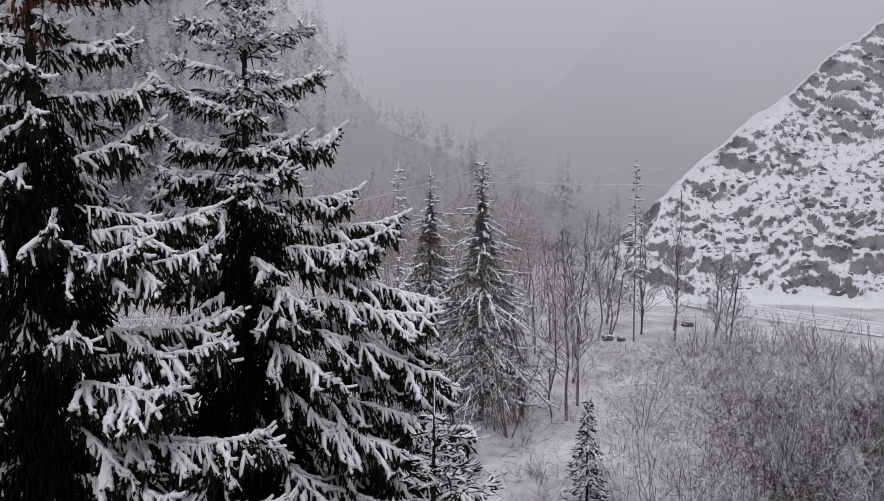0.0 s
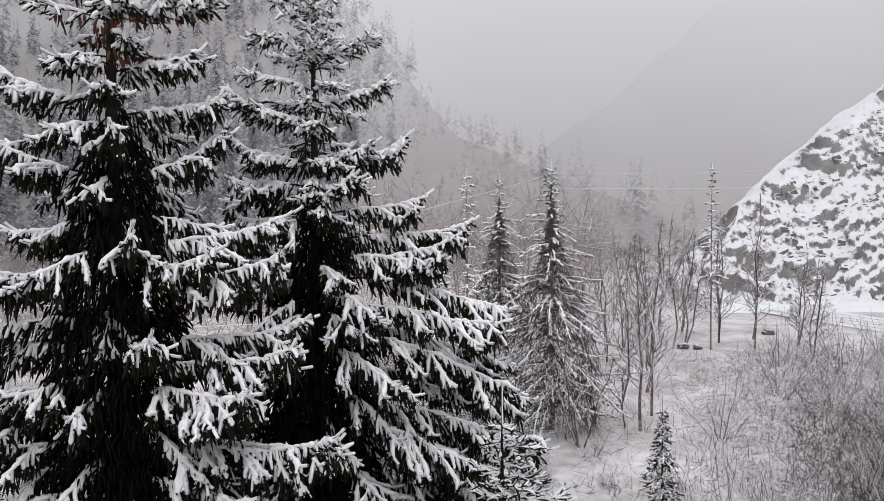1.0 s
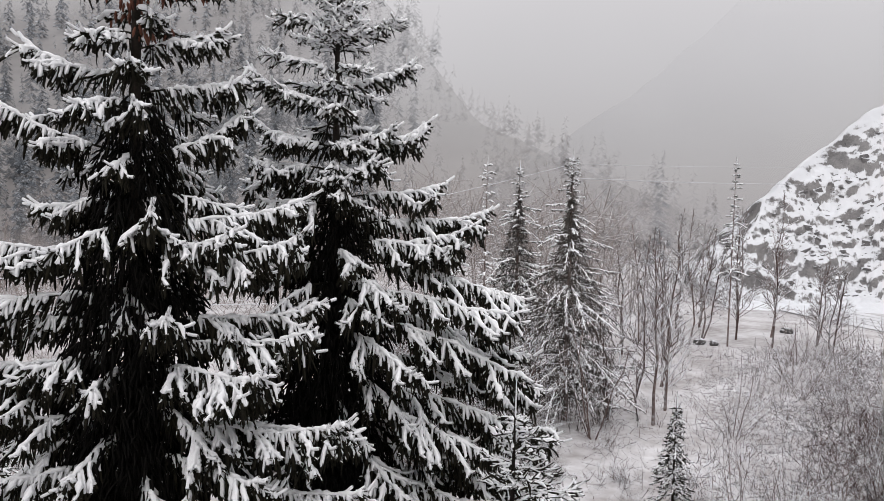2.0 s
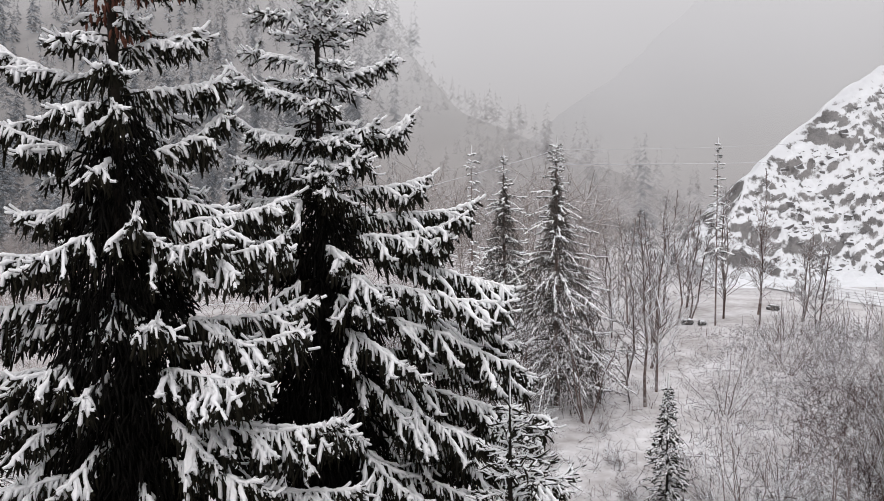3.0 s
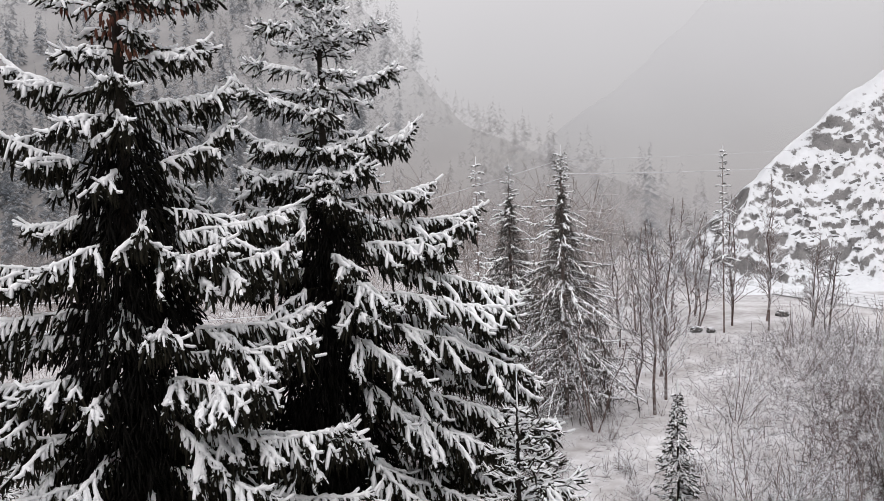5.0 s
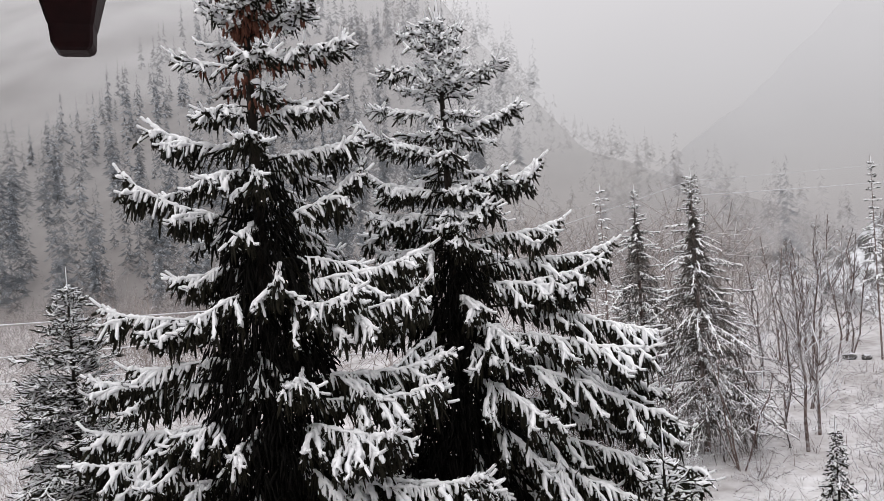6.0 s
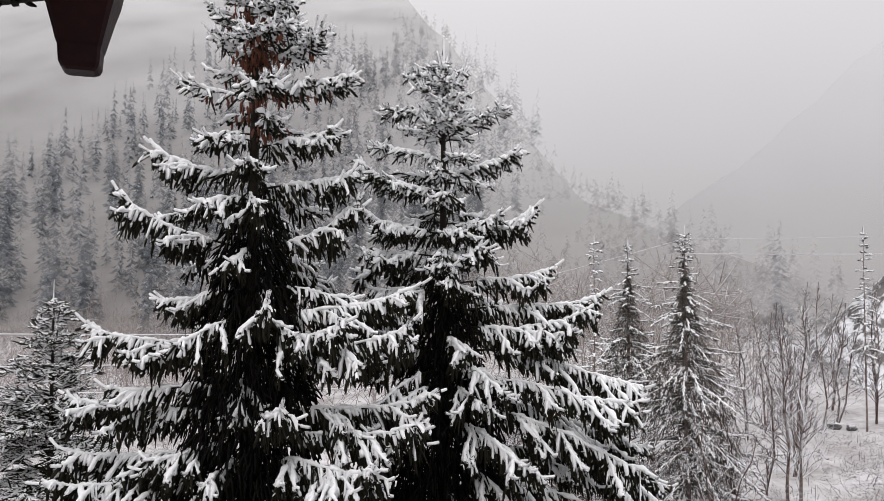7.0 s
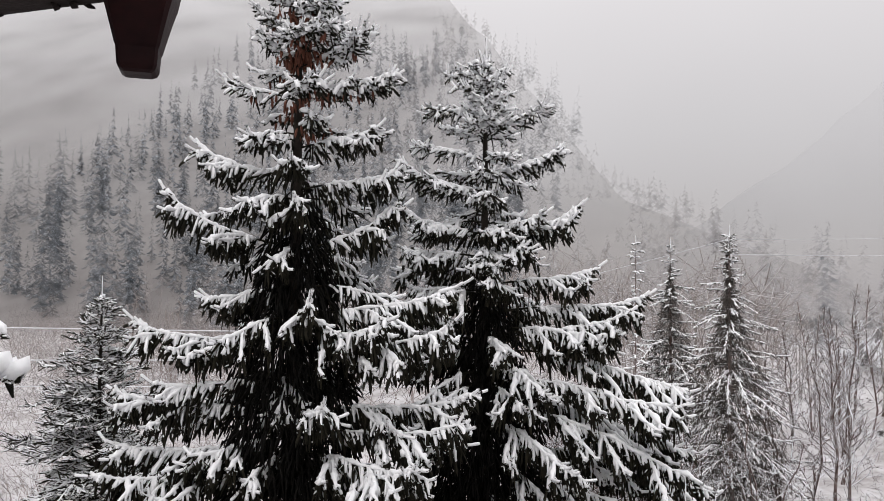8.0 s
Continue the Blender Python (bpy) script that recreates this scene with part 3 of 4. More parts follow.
# ---------------------------------------------------------------- bare trees
def bare_tree(label, group, name, height, seed, spread=0.55, lean=(0, 0), stems=1, thick=0.05, many=(16, 7, 5), start=0.3, twig=0.008, material=None, bush=0.14):
    """A leafless tree or shrub: its stems, and a crown of fine twigs."""
    rng = np.random.default_rng(seed)
    wood, fine = Soup(), Soup()
    k = 6
    a = rng.uniform(0, 6.28, stems)
    tilt = 0.04 if stems == 1 else rng.uniform(0.05, bush * 1.6, stems)
    way = unit(np.stack([np.cos(a) * tilt + lean[0], np.sin(a) * tilt + lean[1], np.ones(stems)], -1))
    length = height * rng.uniform(0.7, 1.0, stems)
    paths = curve_paths(np.stack([np.cos(a), np.sin(a), 0 * a], -1) * 0.03 * stems * (stems > 1) * rng.random((stems, 1)), way, length, np.full(stems, 0.0), k)
    paths[:, 1:] += rng.normal(size=(stems, k - 1, 3)) * 0.015 * height * np.array([1, 1, 0])
    r = np.full(stems, thick)
    levels = len(many)
    for lv in range(levels + 1):
        tubes(wood if lv == 0 else fine, paths, r[:, None] * np.linspace(1, 0.3, k), 6 if lv == 0 else 3)
        if lv == levels:
            break
        own = np.repeat(np.arange(len(paths)), many[lv])
        u = rng.uniform(start if lv == 0 else 0.15, 0.98, len(own))
        x = u * (k - 1.001)
        i = x.astype(int)
        f = (x - i)[:, None]
        b = paths[own, i] * (1 - f) + paths[own, i + 1] * f
        t = unit(paths[own, i + 1] - paths[own, i])
        side = rng.normal(size=(len(own), 3))
        side = unit(side - (side * t).sum(-1, keepdims=True) * t)
        w = unit(t * 0.7 + side * spread * rng.uniform(0.6, 1.6, len(own))[:, None] + np.array([0, 0, 0.15]))
        plen = np.linalg.norm(paths[:, -1] - paths[:, 0], axis=-1)
        ln = plen[own] * (1.1 - u) * rng.uniform(0.28, 0.62, len(own)) * (0.7 if lv == 0 else 1.1)
        k = 4 if lv == 0 else (3 if lv < levels - 1 else 2)
        paths = curve_paths(b, w, ln, rng.uniform(-0.15, 0.2, len(own)), k)
        paths[:, 1:] += rng.normal(size=(len(own), k - 1, 3)) * 0.05 * ln[:, None, None]
        r = np.maximum(r[own] * 0.42, twig)
    ob = tagged(new(name), label, "tree" if name == "bare_tree" else "shrub", group)
    part("trunk" if stems == 1 else "stem", wood.mesh("stem", material or TWIG), ob)
    tagged(part("crown", fine.mesh("crown", material or TWIG), ob), kind="stuff")
    return ob


# ---------------------------------------------------------------- ground
def sheet(name, xs, ys, height, material, label, category, smooth=True):
    X, Y = np.meshgrid(xs, ys)
    Z = height(X, Y)
    so = Soup()
    i = np.arange(X.size).reshape(X.shape)
    so.add(np.stack([X, Y, Z], -1), np.stack([i[:-1, :-1], i[:-1, 1:], i[1:, 1:], i[1:, :-1]], -1).reshape(-1, 4))
    return tagged(new(name, so.mesh(name, material, smooth)), label, category, kind="structure")


def wave(X, Y, f, seed, octaves=4):
    """Smooth noise built from rotated sines."""
    rng = np.random.default_rng(seed)
    out, amp = 0 * X, 1.0
    for o in range(octaves):
        for j in range(4):
            a, p = rng.uniform(0, 6.28), rng.uniform(0, 6.28)
            out = out + amp * 0.4 * np.sin(f * (X * math.cos(a) + Y * math.sin(a)) + p + 1.5 * np.sin(f * 0.6 * (X * math.sin(a) - Y * math.cos(a)) + p))
        f *= 2.1
        amp *= 0.5
    return out


def road_line(y):
    """x of the road's middle."""
    return 16.0 + 15.5 * np.exp(-(np.maximum(y, 40.0) - 52.0) / 25.0)


def ground_height(X, Y):
    z = 0.16 * wave(X, Y, 0.35, 3) * np.clip(1 - np.hypot(X, Y) / 200, 0, 1)
    off = np.abs(X - road_line(Y))
    flat = np.clip((off - 3.0) / 3.0, 0, 1)
    z = z * flat - 0.03
    bank = np.clip((9 - Y) / 12, 0, 1)
    return z + 3.5 * bank ** 1.5


s = np.linspace(-1, 1, 191)
axis = 45 * s + 2955 * np.abs(s) ** 7 * np.sign(s)
sheet("ground", axis, axis + 40, ground_height, GROUND, "snow-covered valley floor with dead grass showing through", "ground")

ys = np.linspace(6, 130, 125)
offs = np.linspace(-3.0, 3.0, 25)
so = Soup()
RY, RO = np.meshgrid(ys, offs, indexing="ij")
so.add(np.stack([road_line(RY) + RO, RY + 0.4 * RO, 0.05 + 0 * RO], -1),
       np.stack([(i := np.arange(RY.size).reshape(RY.shape))[:-1, :-1], i[:-1, 1:], i[1:, 1:], i[1:, :-1]], -1).reshape(-1, 4))
road = tagged(new("road", so.mesh("road", ROADSNOW)), "snow-covered valley road with driven wheel tracks", "road", kind="structure")
for c in (-1.7, -0.4, 0.5, 1.8):
    so = Soup()
    TY, TO = np.meshgrid(np.linspace(6, 130, 200), (-0.10, 0.0, 0.10), indexing="ij")
    TO = TO * (1 + 0.25 * wave(TY, TO, 0.7, 6)) + c + 0.06 * wave(TY, 0 * TO, 0.2, 7)
    i = np.arange(TY.size).reshape(TY.shape)
    so.add(np.stack([road_line(TY) + TO, TY + 0.4 * TO, 0.066 + 0 * TY], -1), np.stack([i[:-1, :-1], i[:-1, 1:], i[1:, 1:], i[1:, :-1]], -1).reshape(-1, 4))
    part("wheel_track", so.mesh("wheel_track", RUT), road, "dark wet wheel track")


# ---------------------------------------------------------------- hills
def cells(X, Y, size, seed):
    """For each place the jumbled block it belongs to: its own step and tilt."""
    rng = np.random.default_rng(seed)
    n = 160
    jx, jy = rng.random((n, n)), rng.random((n, n))
    step, tx, ty = rng.uniform(-1, 1, (n, n)), rng.uniform(-1, 1, (n, n)), rng.uniform(-1, 1, (n, n))
    u, v = X / size, Y / size
    iu, iv = np.floor(u).astype(int), np.floor(v).astype(int)
    best, out = np.full(X.shape, 1e9), np.zeros(X.shape)
    for a in (-1, 0, 1):
        for b in (-1, 0, 1):
            cu, cv = (iu + a) % n, (iv + b) % n
            du, dv = u - (iu + a + jx[cu, cv]), v - (iv + b + jy[cu, cv])
            d = du * du + dv * dv
            near = d < best
            best = np.where(near, d, best)
            out = np.where(near, step[cu, cv] + tx[cu, cv] * du + 1.2 * ty[cu, cv] * dv, out)
    return out


def ledges(z, step, sharp):
    """Steps in a height: snow-bearing ledges, and steep risers between them."""
    q = z / step
    part_way = q - np.floor(q)
    return step * (np.floor(q) + np.clip((part_way - 1 + sharp) / sharp, 0, 1) * 0.8 + 0.2 * part_way)


def rock_height(X, Y):
    Y2 = Y + 0.9 * wave(X, Y, 0.15, 12, 3)
    crest = 10.4 + 0.68 * (X - 22.8)
    ridge = crest + 0.55 * wave(X, 0 * Y, 0.35, 18, 4) - 0.32 * np.maximum(Y - 70 - crest / 1.22, 0)
    flank = 1.6 * (X - 16.2 + 0.9 * wave(X, Y, 0.3, 11, 3))
    face = np.maximum(1.22 * (Y2 - 70.0) + 0.7 * wave(X, Y, 0.4, 17, 4), 0.30 * (Y2 - 66.5))
    z = np.minimum(np.minimum(ridge, flank), face)
    bare = np.clip(0.45 + 0.9 * wave(X, Y * 1.3, 0.20, 23, 3) + np.clip((X - 36) / 6, 0, 1) * np.clip((9 - z) / 4, 0, 1), 0.0, 1)
    dip = 0.35 * X + 1.9 * wave(X, Y, 0.17, 24, 4)
    dip2 = -0.25 * X + 1.0 * wave(X, Y, 0.40, 25, 4)
    cut = ledges(z + dip, 2.6, 0.30) - z - dip
    cut2 = ledges(z + dip2, 1.1, 0.34) - z - dip2
    rough = np.clip((ridge - z) / 2.5, 0.12, 1) * np.clip(z / 1.5, 0.05, 1)
    z = z + rough * (0.95 * bare * cut + (0.25 + 0.5 * bare) * cut2 + 0.20 * cells(X, Y * 1.3, 1.1, 15) + 0.10 * cells(X, Y * 1.4, 0.5, 14))
    return np.clip(z, -0.5, 48)


sheet("rock_hill", np.arange(17, 66, 0.16), np.arange(65, 108, 0.16), rock_height, ROCK, "steep broken rock hillside dusted with snow above the road", "hillside")


def rubble(count, seed):
    """Angular blocks that jut from the rock face, each with its own ledge for snow."""
    rng = np.random.default_rng(seed)
    so = Soup()
    x, y = rng.uniform(22, 62, count * 3), rng.uniform(68, 98, count * 3)
    z = rock_height(x, y)
    keep = (z > 0.5) & (rock_height(x, y + 2.5) - z > 2.0)
    x, y, z = x[keep][:count], y[keep][:count], z[keep][:count]
    n = len(x)
    size = 0.07 + 0.34 * rng.random(n) ** 4
    corner = np.array([(a, b, c) for c in (-1, 1) for b in (-1, 1) for a in (-1, 1)], float)
    v = corner[None] * (1 + rng.uniform(-0.45, 0.25, (n, 8, 3)))
    v = v * np.stack([size * rng.uniform(0.8, 1.9, n), size * 0.8, size * rng.uniform(0.4, 0.9, n)], -1)[:, None]
    a = rng.uniform(-0.5, 0.5, n)
    v = np.stack([v[..., 0] * np.cos(a)[:, None] - v[..., 2] * np.sin(a)[:, None], v[..., 1], v[..., 0] * np.sin(a)[:, None] + v[..., 2] * np.cos(a)[:, None]], -1)
    v = v + np.stack([x, y + 0.3 * size, z - 0.35 * size], -1)[:, None]
    f = np.array([(0, 2, 3, 1), (4, 5, 7, 6), (0, 1, 5, 4), (2, 6, 7, 3), (0, 4, 6, 2), (1, 3, 7, 5)])
    so.add(v, (np.arange(n)[:, None, None] * 8 + f[None]).reshape(-1, 4))
    return tagged(new("rubble", so.mesh("rubble", ROCK, False)), "broken rock blocks dusted with snow", "rubble", kind="stuff")


rubble(1500, 19)


def slope_parts(X, Y):
    """Heights of the hill's falling ridge and of its face."""
    ridge = np.where(X < -11, 30.0 - 1.26 * (X + 11), np.where(X < 9, 30.0 - 0.50 * (X + 11), 20.0 - 0.45 * (X - 9)))
    ridge = ridge + 1.2 * wave(X, Y, 0.06, 21, 4)
    face = 0.72 * (Y - 108 - 0.22 * (X + 40)) + 2.0 * wave(X, Y, 0.04, 22, 3)
    return ridge, face


def slope_height(X, Y):
    ridge, face = slope_parts(X, Y)
    soft = 2.0
    back = ridge - 1.6 * np.maximum(face - ridge, 0.0)
    return np.clip(np.minimum(back, face) - soft * np.log1p(np.exp(-np.abs(ridge - face) / soft)), -1, 240)


SX, SS = np.meshgrid(np.arange(-330, 40, 2.0), np.linspace(0, 1, 90))
foot_y = 104 + 0.22 * (SX + 40)
SY = foot_y + SS * (np.maximum(slope_parts(SX, 150 + 0 * SX)[0], 1) / 0.72 - 3)
so = Soup()
i = np.arange(SX.size).reshape(SX.shape)
so.add(np.stack([SX, SY, slope_height(SX, SY)], -1), np.stack([i[:-1, :-1], i[:-1, 1:], i[1:, 1:], i[1:, :-1]], -1).reshape(-1, 4))
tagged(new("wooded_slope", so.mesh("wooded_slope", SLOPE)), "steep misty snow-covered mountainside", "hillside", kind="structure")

MX, MS = np.meshgrid(np.arange(-60, 900, 9.0), np.linspace(0, 1, 60))
crest = np.maximum(0.92 * MX + 26 + 6 * wave(MX, 0 * MX, 0.03, 31, 4), 0)
so = Soup()
i = np.arange(MX.size).reshape(MX.shape)
so.add(np.stack([MX, 330 + MS * crest / 1.1 + 9 * MS * wave(MX, MS * crest, 0.03, 32, 3), MS * crest - 2], -1), np.stack([i[:-1, :-1], i[:-1, 1:], i[1:, 1:], i[1:, :-1]], -1).reshape(-1, 4))
tagged(new("far_mountain", so.mesh("far_mountain", MOUNTAIN)), "mountainside toned and thinned to be almost lost in haze", "mountain", kind="structure")

# ---------------------------------------------------------------- close spruces
A = np.array
TREE_ONE = [
    (10.47, 195, 0.5, 0.39), (10.4, 10, 0.99, 0.44), (9.99, 192, 0.97, 0.31), (10.02, 12, 1.22, 0.29),
    (9.58, 205, 0.62, -0.06), (9.41, 0, 1.09, 0.21), (9.04, 197, 1.28, 0.43), (8.9, 10, 1.3, 0.24),
    (8.19, 203, 1.62, 0.7), (8.16, 15, 1.33, 0.68), (7.62, 205, 1.14, -0.02), (7.35, 10, 2.09, 0.43),
    (6.98, 205, 1.94, 0.36), (6.88, 352, 2.2, 0.51), (6.54, 215, 1.64, 0.09), (6.21, 212, 2.11, 0.35),
    (6.21, 0, 2.39, 0.38), (5.94, 352, 2.35, 0.38), (5.74, 215, 2.11, 0.25), (5.53, 335, 2.12, 0.39),
    (5.47, 222, 2.29, 0.23),
]
TREE_ONE += [
    (5.13, 232, 1.75, 0.39), (5.0, 348, 2.87, 0.4), (5.16, 228, 1.4, -0.58), (5.09, 352, 2.83, 0.19),
    (5.73, 335, 2.18, 0.18), (4.34, 352, 3.0, 0.26), (7.08, 338, 1.63, 0.32), (6.68, 245, 0.44, -0.56),
    (9.18, 294, 0.8, -0.01), (8.63, 298, 0.9, 0.1), (7.35, 307, 1.15, 0.27), (6.21, 314, 1.25, 0.3),
    (5.39, 332, 1.6, -0.53), (9.65, 320, 0.55, 0.11), (8.16, 279, 0.7, -0.13),
]
TREE_TWO = [
    (10.7, 190, 0.49, 0.19), (10.7, 5, 0.28, 0.25), (10.22, 200, 0.85, 0.11), (10.03, 5, 0.83, 0.38),
    (9.67, 205, 0.98, 0.21), (9.44, 5, 1.1, 0.39), (9.2, 205, 1.2, 0.44), (8.73, 345, 0.91, 0.2),
    (8.58, 5, 1.36, 0.5), (8.66, 210, 1.18, 0.32), (8.34, 215, 1.22, 0.1), (7.95, 5, 1.59, 0.28),
    (7.56, 5, 2.3, 0.31), (7.33, 350, 1.96, 0.03), (7.02, 355, 2.81, -0.33), (7.25, 352, 2.07, 0.41),
    (6.63, 345, 2.86, -0.06), (6.24, 345, 3.03, -0.53), (6.32, 2, 2.88, -0.46), (7.87, 215, 1.09, 0.05),
    (5.28, 352, 3.29, -0.3), (5.69, 10, 3.18, -0.41), (5.04, 340, 2.97, -0.34),
]
TREE_TWO += [
    (7.95, 293, 1.0, 0.17), (7.25, 301, 1.0, -0.15), (6.94, 321, 1.35, -0.31), (5.61, 328, 1.6, -0.66),
    (4.8, 4, 1.91, -0.64), (9.05, 284, 0.8, 0.14), (9.67, 316, 0.6, 0.0), (8.34, 320, 0.9, 0.14),
]
TREE_TWO += [
    (4.95, 6, 3.4, -0.35), (4.50, 350, 3.5, -0.35), (4.15, 340, 3.3, -0.35), (4.10, 4, 3.6, -0.40), (3.80, 352, 3.5, -0.40), (4.55, 318, 2.0, -0.40), (5.20, 300, 1.3, -0.45), (6.1, 318, 2.0, -0.3),
]
TREE_ONE += [
    (5.0, 262, 1.2, -0.3), (4.6, 240, 2.0, 0.3), (4.5, 310, 1.7, -0.2), (5.75, 268, 1.0, -0.1), (4.7, 335, 2.2, 0.1), (6.6, 282, 0.7, -0.35), (5.9, 240, 1.3, 0.0),
]
near_spruce("tall dark spruce laden with snow, brown cones in its top", (-4.55, 8.35, 0.6), EYE + 4.15 - 0.6, lambda d: min(0.34 + 0.40 * d, 2.6), TREE_ONE, 41, 3.0, 0.40, 400, 300, 1.0, 1.12, 0.7, 7)
near_spruce("broad dark spruce with drooping snow-laden boughs", (-2.70, 10.3, 0.4), EYE + 3.1 - 0.4, lambda d: min(0.26 + 0.50 * d, 2.9), TREE_TWO, 42, 3.2, 0.40, 0, 285, 1.0, 1.12, 0.5, 13)

# ---------------------------------------------------------------- spruces farther off
mid_spruce("spruce_tree", "young open spruce with thin snowy shoots", (-10.8, 12.1, 0), EYE - 0.2, lambda d: 0.14 + 0.52 * d, 51, 0.0135, 0.72, 0.18, NEEDLES, 15, 0.15, "young spruces", 0.42, 1, 10, 0.45, 0.7)
mid_spruce("spruce_tree", "young spruce with upcurved snowy shoots before larger trees", (-0.08, 7.8, 0.6), 5.65, lambda d: 0.10 + 0.55 * d, 57, 0.011, 0.7, 0.17, NEEDLES, 14, 0.1, "young spruces", 0.5, 1, 6, 0.7, 0.6)
mid_spruce("spruce_tree", "tall dense spruce thinly covered with snow", (1.55, 29.0, 0), EYE + 1.9, lambda d: min(0.18 + 0.36 * d + 0.012 * d * d, 3.3), 52, 0.022, 0.78, 0.25, None, 16, 0.6, "spruces by the thicket", 0.06, 0, 7)
mid_spruce("spruce_tree", "slim grey spruce standing in the thicket", (-0.6, 38, 0), EYE + 2.0, lambda d: min(0.2 + 0.36 * d, 2.8), 53, 0.027, 0.8, 0.32, None, 12, 0.5, "spruces by the thicket", 0.06, 0, 6)
mid_spruce("spruce_tree", "small snowy spruce standing alone on the slope", (4.05, 20.4, 0), 3.15, lambda d: 0.06 + 0.30 * d, 54, 0.019, 0.55, 0.13, NEEDLES, 19, 0.4, "young spruces", 0.03, 0, 10)
mid_spruce("spruce_tree", "thin sparse conifer among bare trees", (12.3, 47.5, 0), EYE + 3.0, lambda d: min(0.25 + 0.12 * d, 0.9), 55, 0.04, 0.8, 0.5, None, 6, 0.2, "spruces by the thicket", 0.35)
mid_spruce("spruce_tree", "thin young conifer with a snow-bent top", (-2.0, 34.0, 0), EYE + 1.9, lambda d: min(0.3 + 0.10 * d, 0.9), 56, 0.03, 1.0, 0.6, None, 6, 0.2, "spruces by the thicket", 0.3)
mid_spruce("spruce_tree", "bushy spruce half hidden in brush", (-2.6, 25.5, 0), 6.4, lambda d: min(0.2 + 0.34 * d, 2.2), 58, 0.026, 0.8, 0.26, None, 11, 0.5, "spruces by the thicket", 0.05, 0, 6)

# ---------------------------------------------------------------- bare trees and thicket
rng = np.random.default_rng(7)
GREY = "slender bare tree with rimed grey-brown twigs, paled for haze"
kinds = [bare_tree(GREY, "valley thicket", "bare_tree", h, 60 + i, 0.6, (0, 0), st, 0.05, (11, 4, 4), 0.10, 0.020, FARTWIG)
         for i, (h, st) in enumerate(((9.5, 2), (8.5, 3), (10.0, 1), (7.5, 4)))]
spots = []
while len(spots) < 76:
    y = rng.uniform(46, 112)
    x = rng.uniform(-1.0, 0.24) * y
    if x < min(road_line(y) - 4, 24) and not (0.14 < x / y < 0.3 and 56 < y):
        spots.append((x, y))
for i, (x, y) in enumerate(spots):
    m = pose(x, y, -0.05, 0, 0, rng.uniform(0, 360))
    size = rng.uniform(0.7, 1.15)
    t = kinds[i] if i < 4 else copy_thing(kinds[i % 4], m)
    t.matrix_world = m @ Matrix.Scale(size, 4)
for x, y, h, st, ln, sd in ((4.85, 28.6, 8.0, 1, (0, 0), 71), (4.4, 29.2, 8.2, 1, (-0.02, 0), 72), (5.7, 31, 7.6, 1, (0.03, 0), 73), (11.0, 48.6, 8.5, 2, (0.14, 0), 74), (13.6, 50.5, 8.8, 3, (0, 0), 75),
                            (15.1, 48, 9.8, 1, (0, 0), 76), (8.6, 51, 8.8, 2, (0, 0), 77), (6.4, 36, 8.0, 2, (0, 0), 78), (17.0, 44, 8.0, 2, (0, 0), 79), (7.6, 42, 7.0, 3, (0, 0), 70), (9.6, 46, 8.6, 1, (0, 0), 170), (10.2, 53, 9.0, 2, (0, 0), 171), (12.2, 55, 9.2, 2, (0, 0), 172), (6.9, 47, 8.4, 2, (0, 0), 173),
                            (16.2, 52, 8.6, 2, (0, 0), 174), (5.4, 43, 8.2, 2, (0, 0), 175), (18.0, 49, 7.0, 3, (0, 0), 176)):
    bare_tree("tall thin bare tree with snow along its twigs", "bare trees by the road", "bare_tree", h, sd, 0.75, ln, st, 0.065, (24, 6, 4), 0.14, 0.0135, None, 0.05).location = (x, y, -0.05)
bare_tree("spreading bare tree with long snowy limbs", "bare trees by the road", "bare_tree", 6.2, 180, 1.1, (0.05, 0), 4, 0.04, (12, 6, 4), 0.12, 0.009, None, 0.4).location = (3.3, 29.4, -0.05)
bare_tree("spreading bare tree with long snowy limbs", "bare trees by the road", "bare_tree", 5.4, 181, 1.1, (0.1, 0), 4, 0.035, (12, 6, 4), 0.12, 0.009, None, 0.4).location = (2.5, 26.8, -0.05)
BRUSH = "dense bare shrub with snow-dusted brown twigs"
shrubs = [bare_tree(BRUSH, "roadside shrubs", "shrub", h, 80 + i, 1.15, (0, 0), 9, 0.018, (6, 4, 2), 0.10, 0.0075, None, 0.75) for i, h in enumerate((3.4, 2.8, 3.9, 3.0))]
spots = []
while len(spots) < 58:
    y = rng.uniform(13, 46)
    x = rng.uniform(0.24, 0.78) * y
    if x < min(road_line(y) - 4, 23) and not (x < 0.33 * y and y > 18 and rng.random() < 0.85):
        spots.append((x, y))
spots += [(-3.2, 27), (-1.5, 29), (-0.6, 25.5), (-4.2, 31), (-5.5, 28), (-2.4, 33), (3.4, 31.5), (2.9, 34), (0.3, 35), (-7.5, 33), (-9, 30), (-16, 20), (-19, 22), (-22, 21), (-18, 26), (-24, 26), (-14, 24), (-21, 31), (-13, 30)]
for i, (x, y) in enumerate(spots):
    m = pose(x, y, -0.05, 0, 0, rng.uniform(0, 360))
    t = shrubs[i] if i < 4 else copy_thing(shrubs[i % 4], m)
    t.matrix_world = m @ Matrix.Scale(rng.uniform(0.75, 1.15), 4)



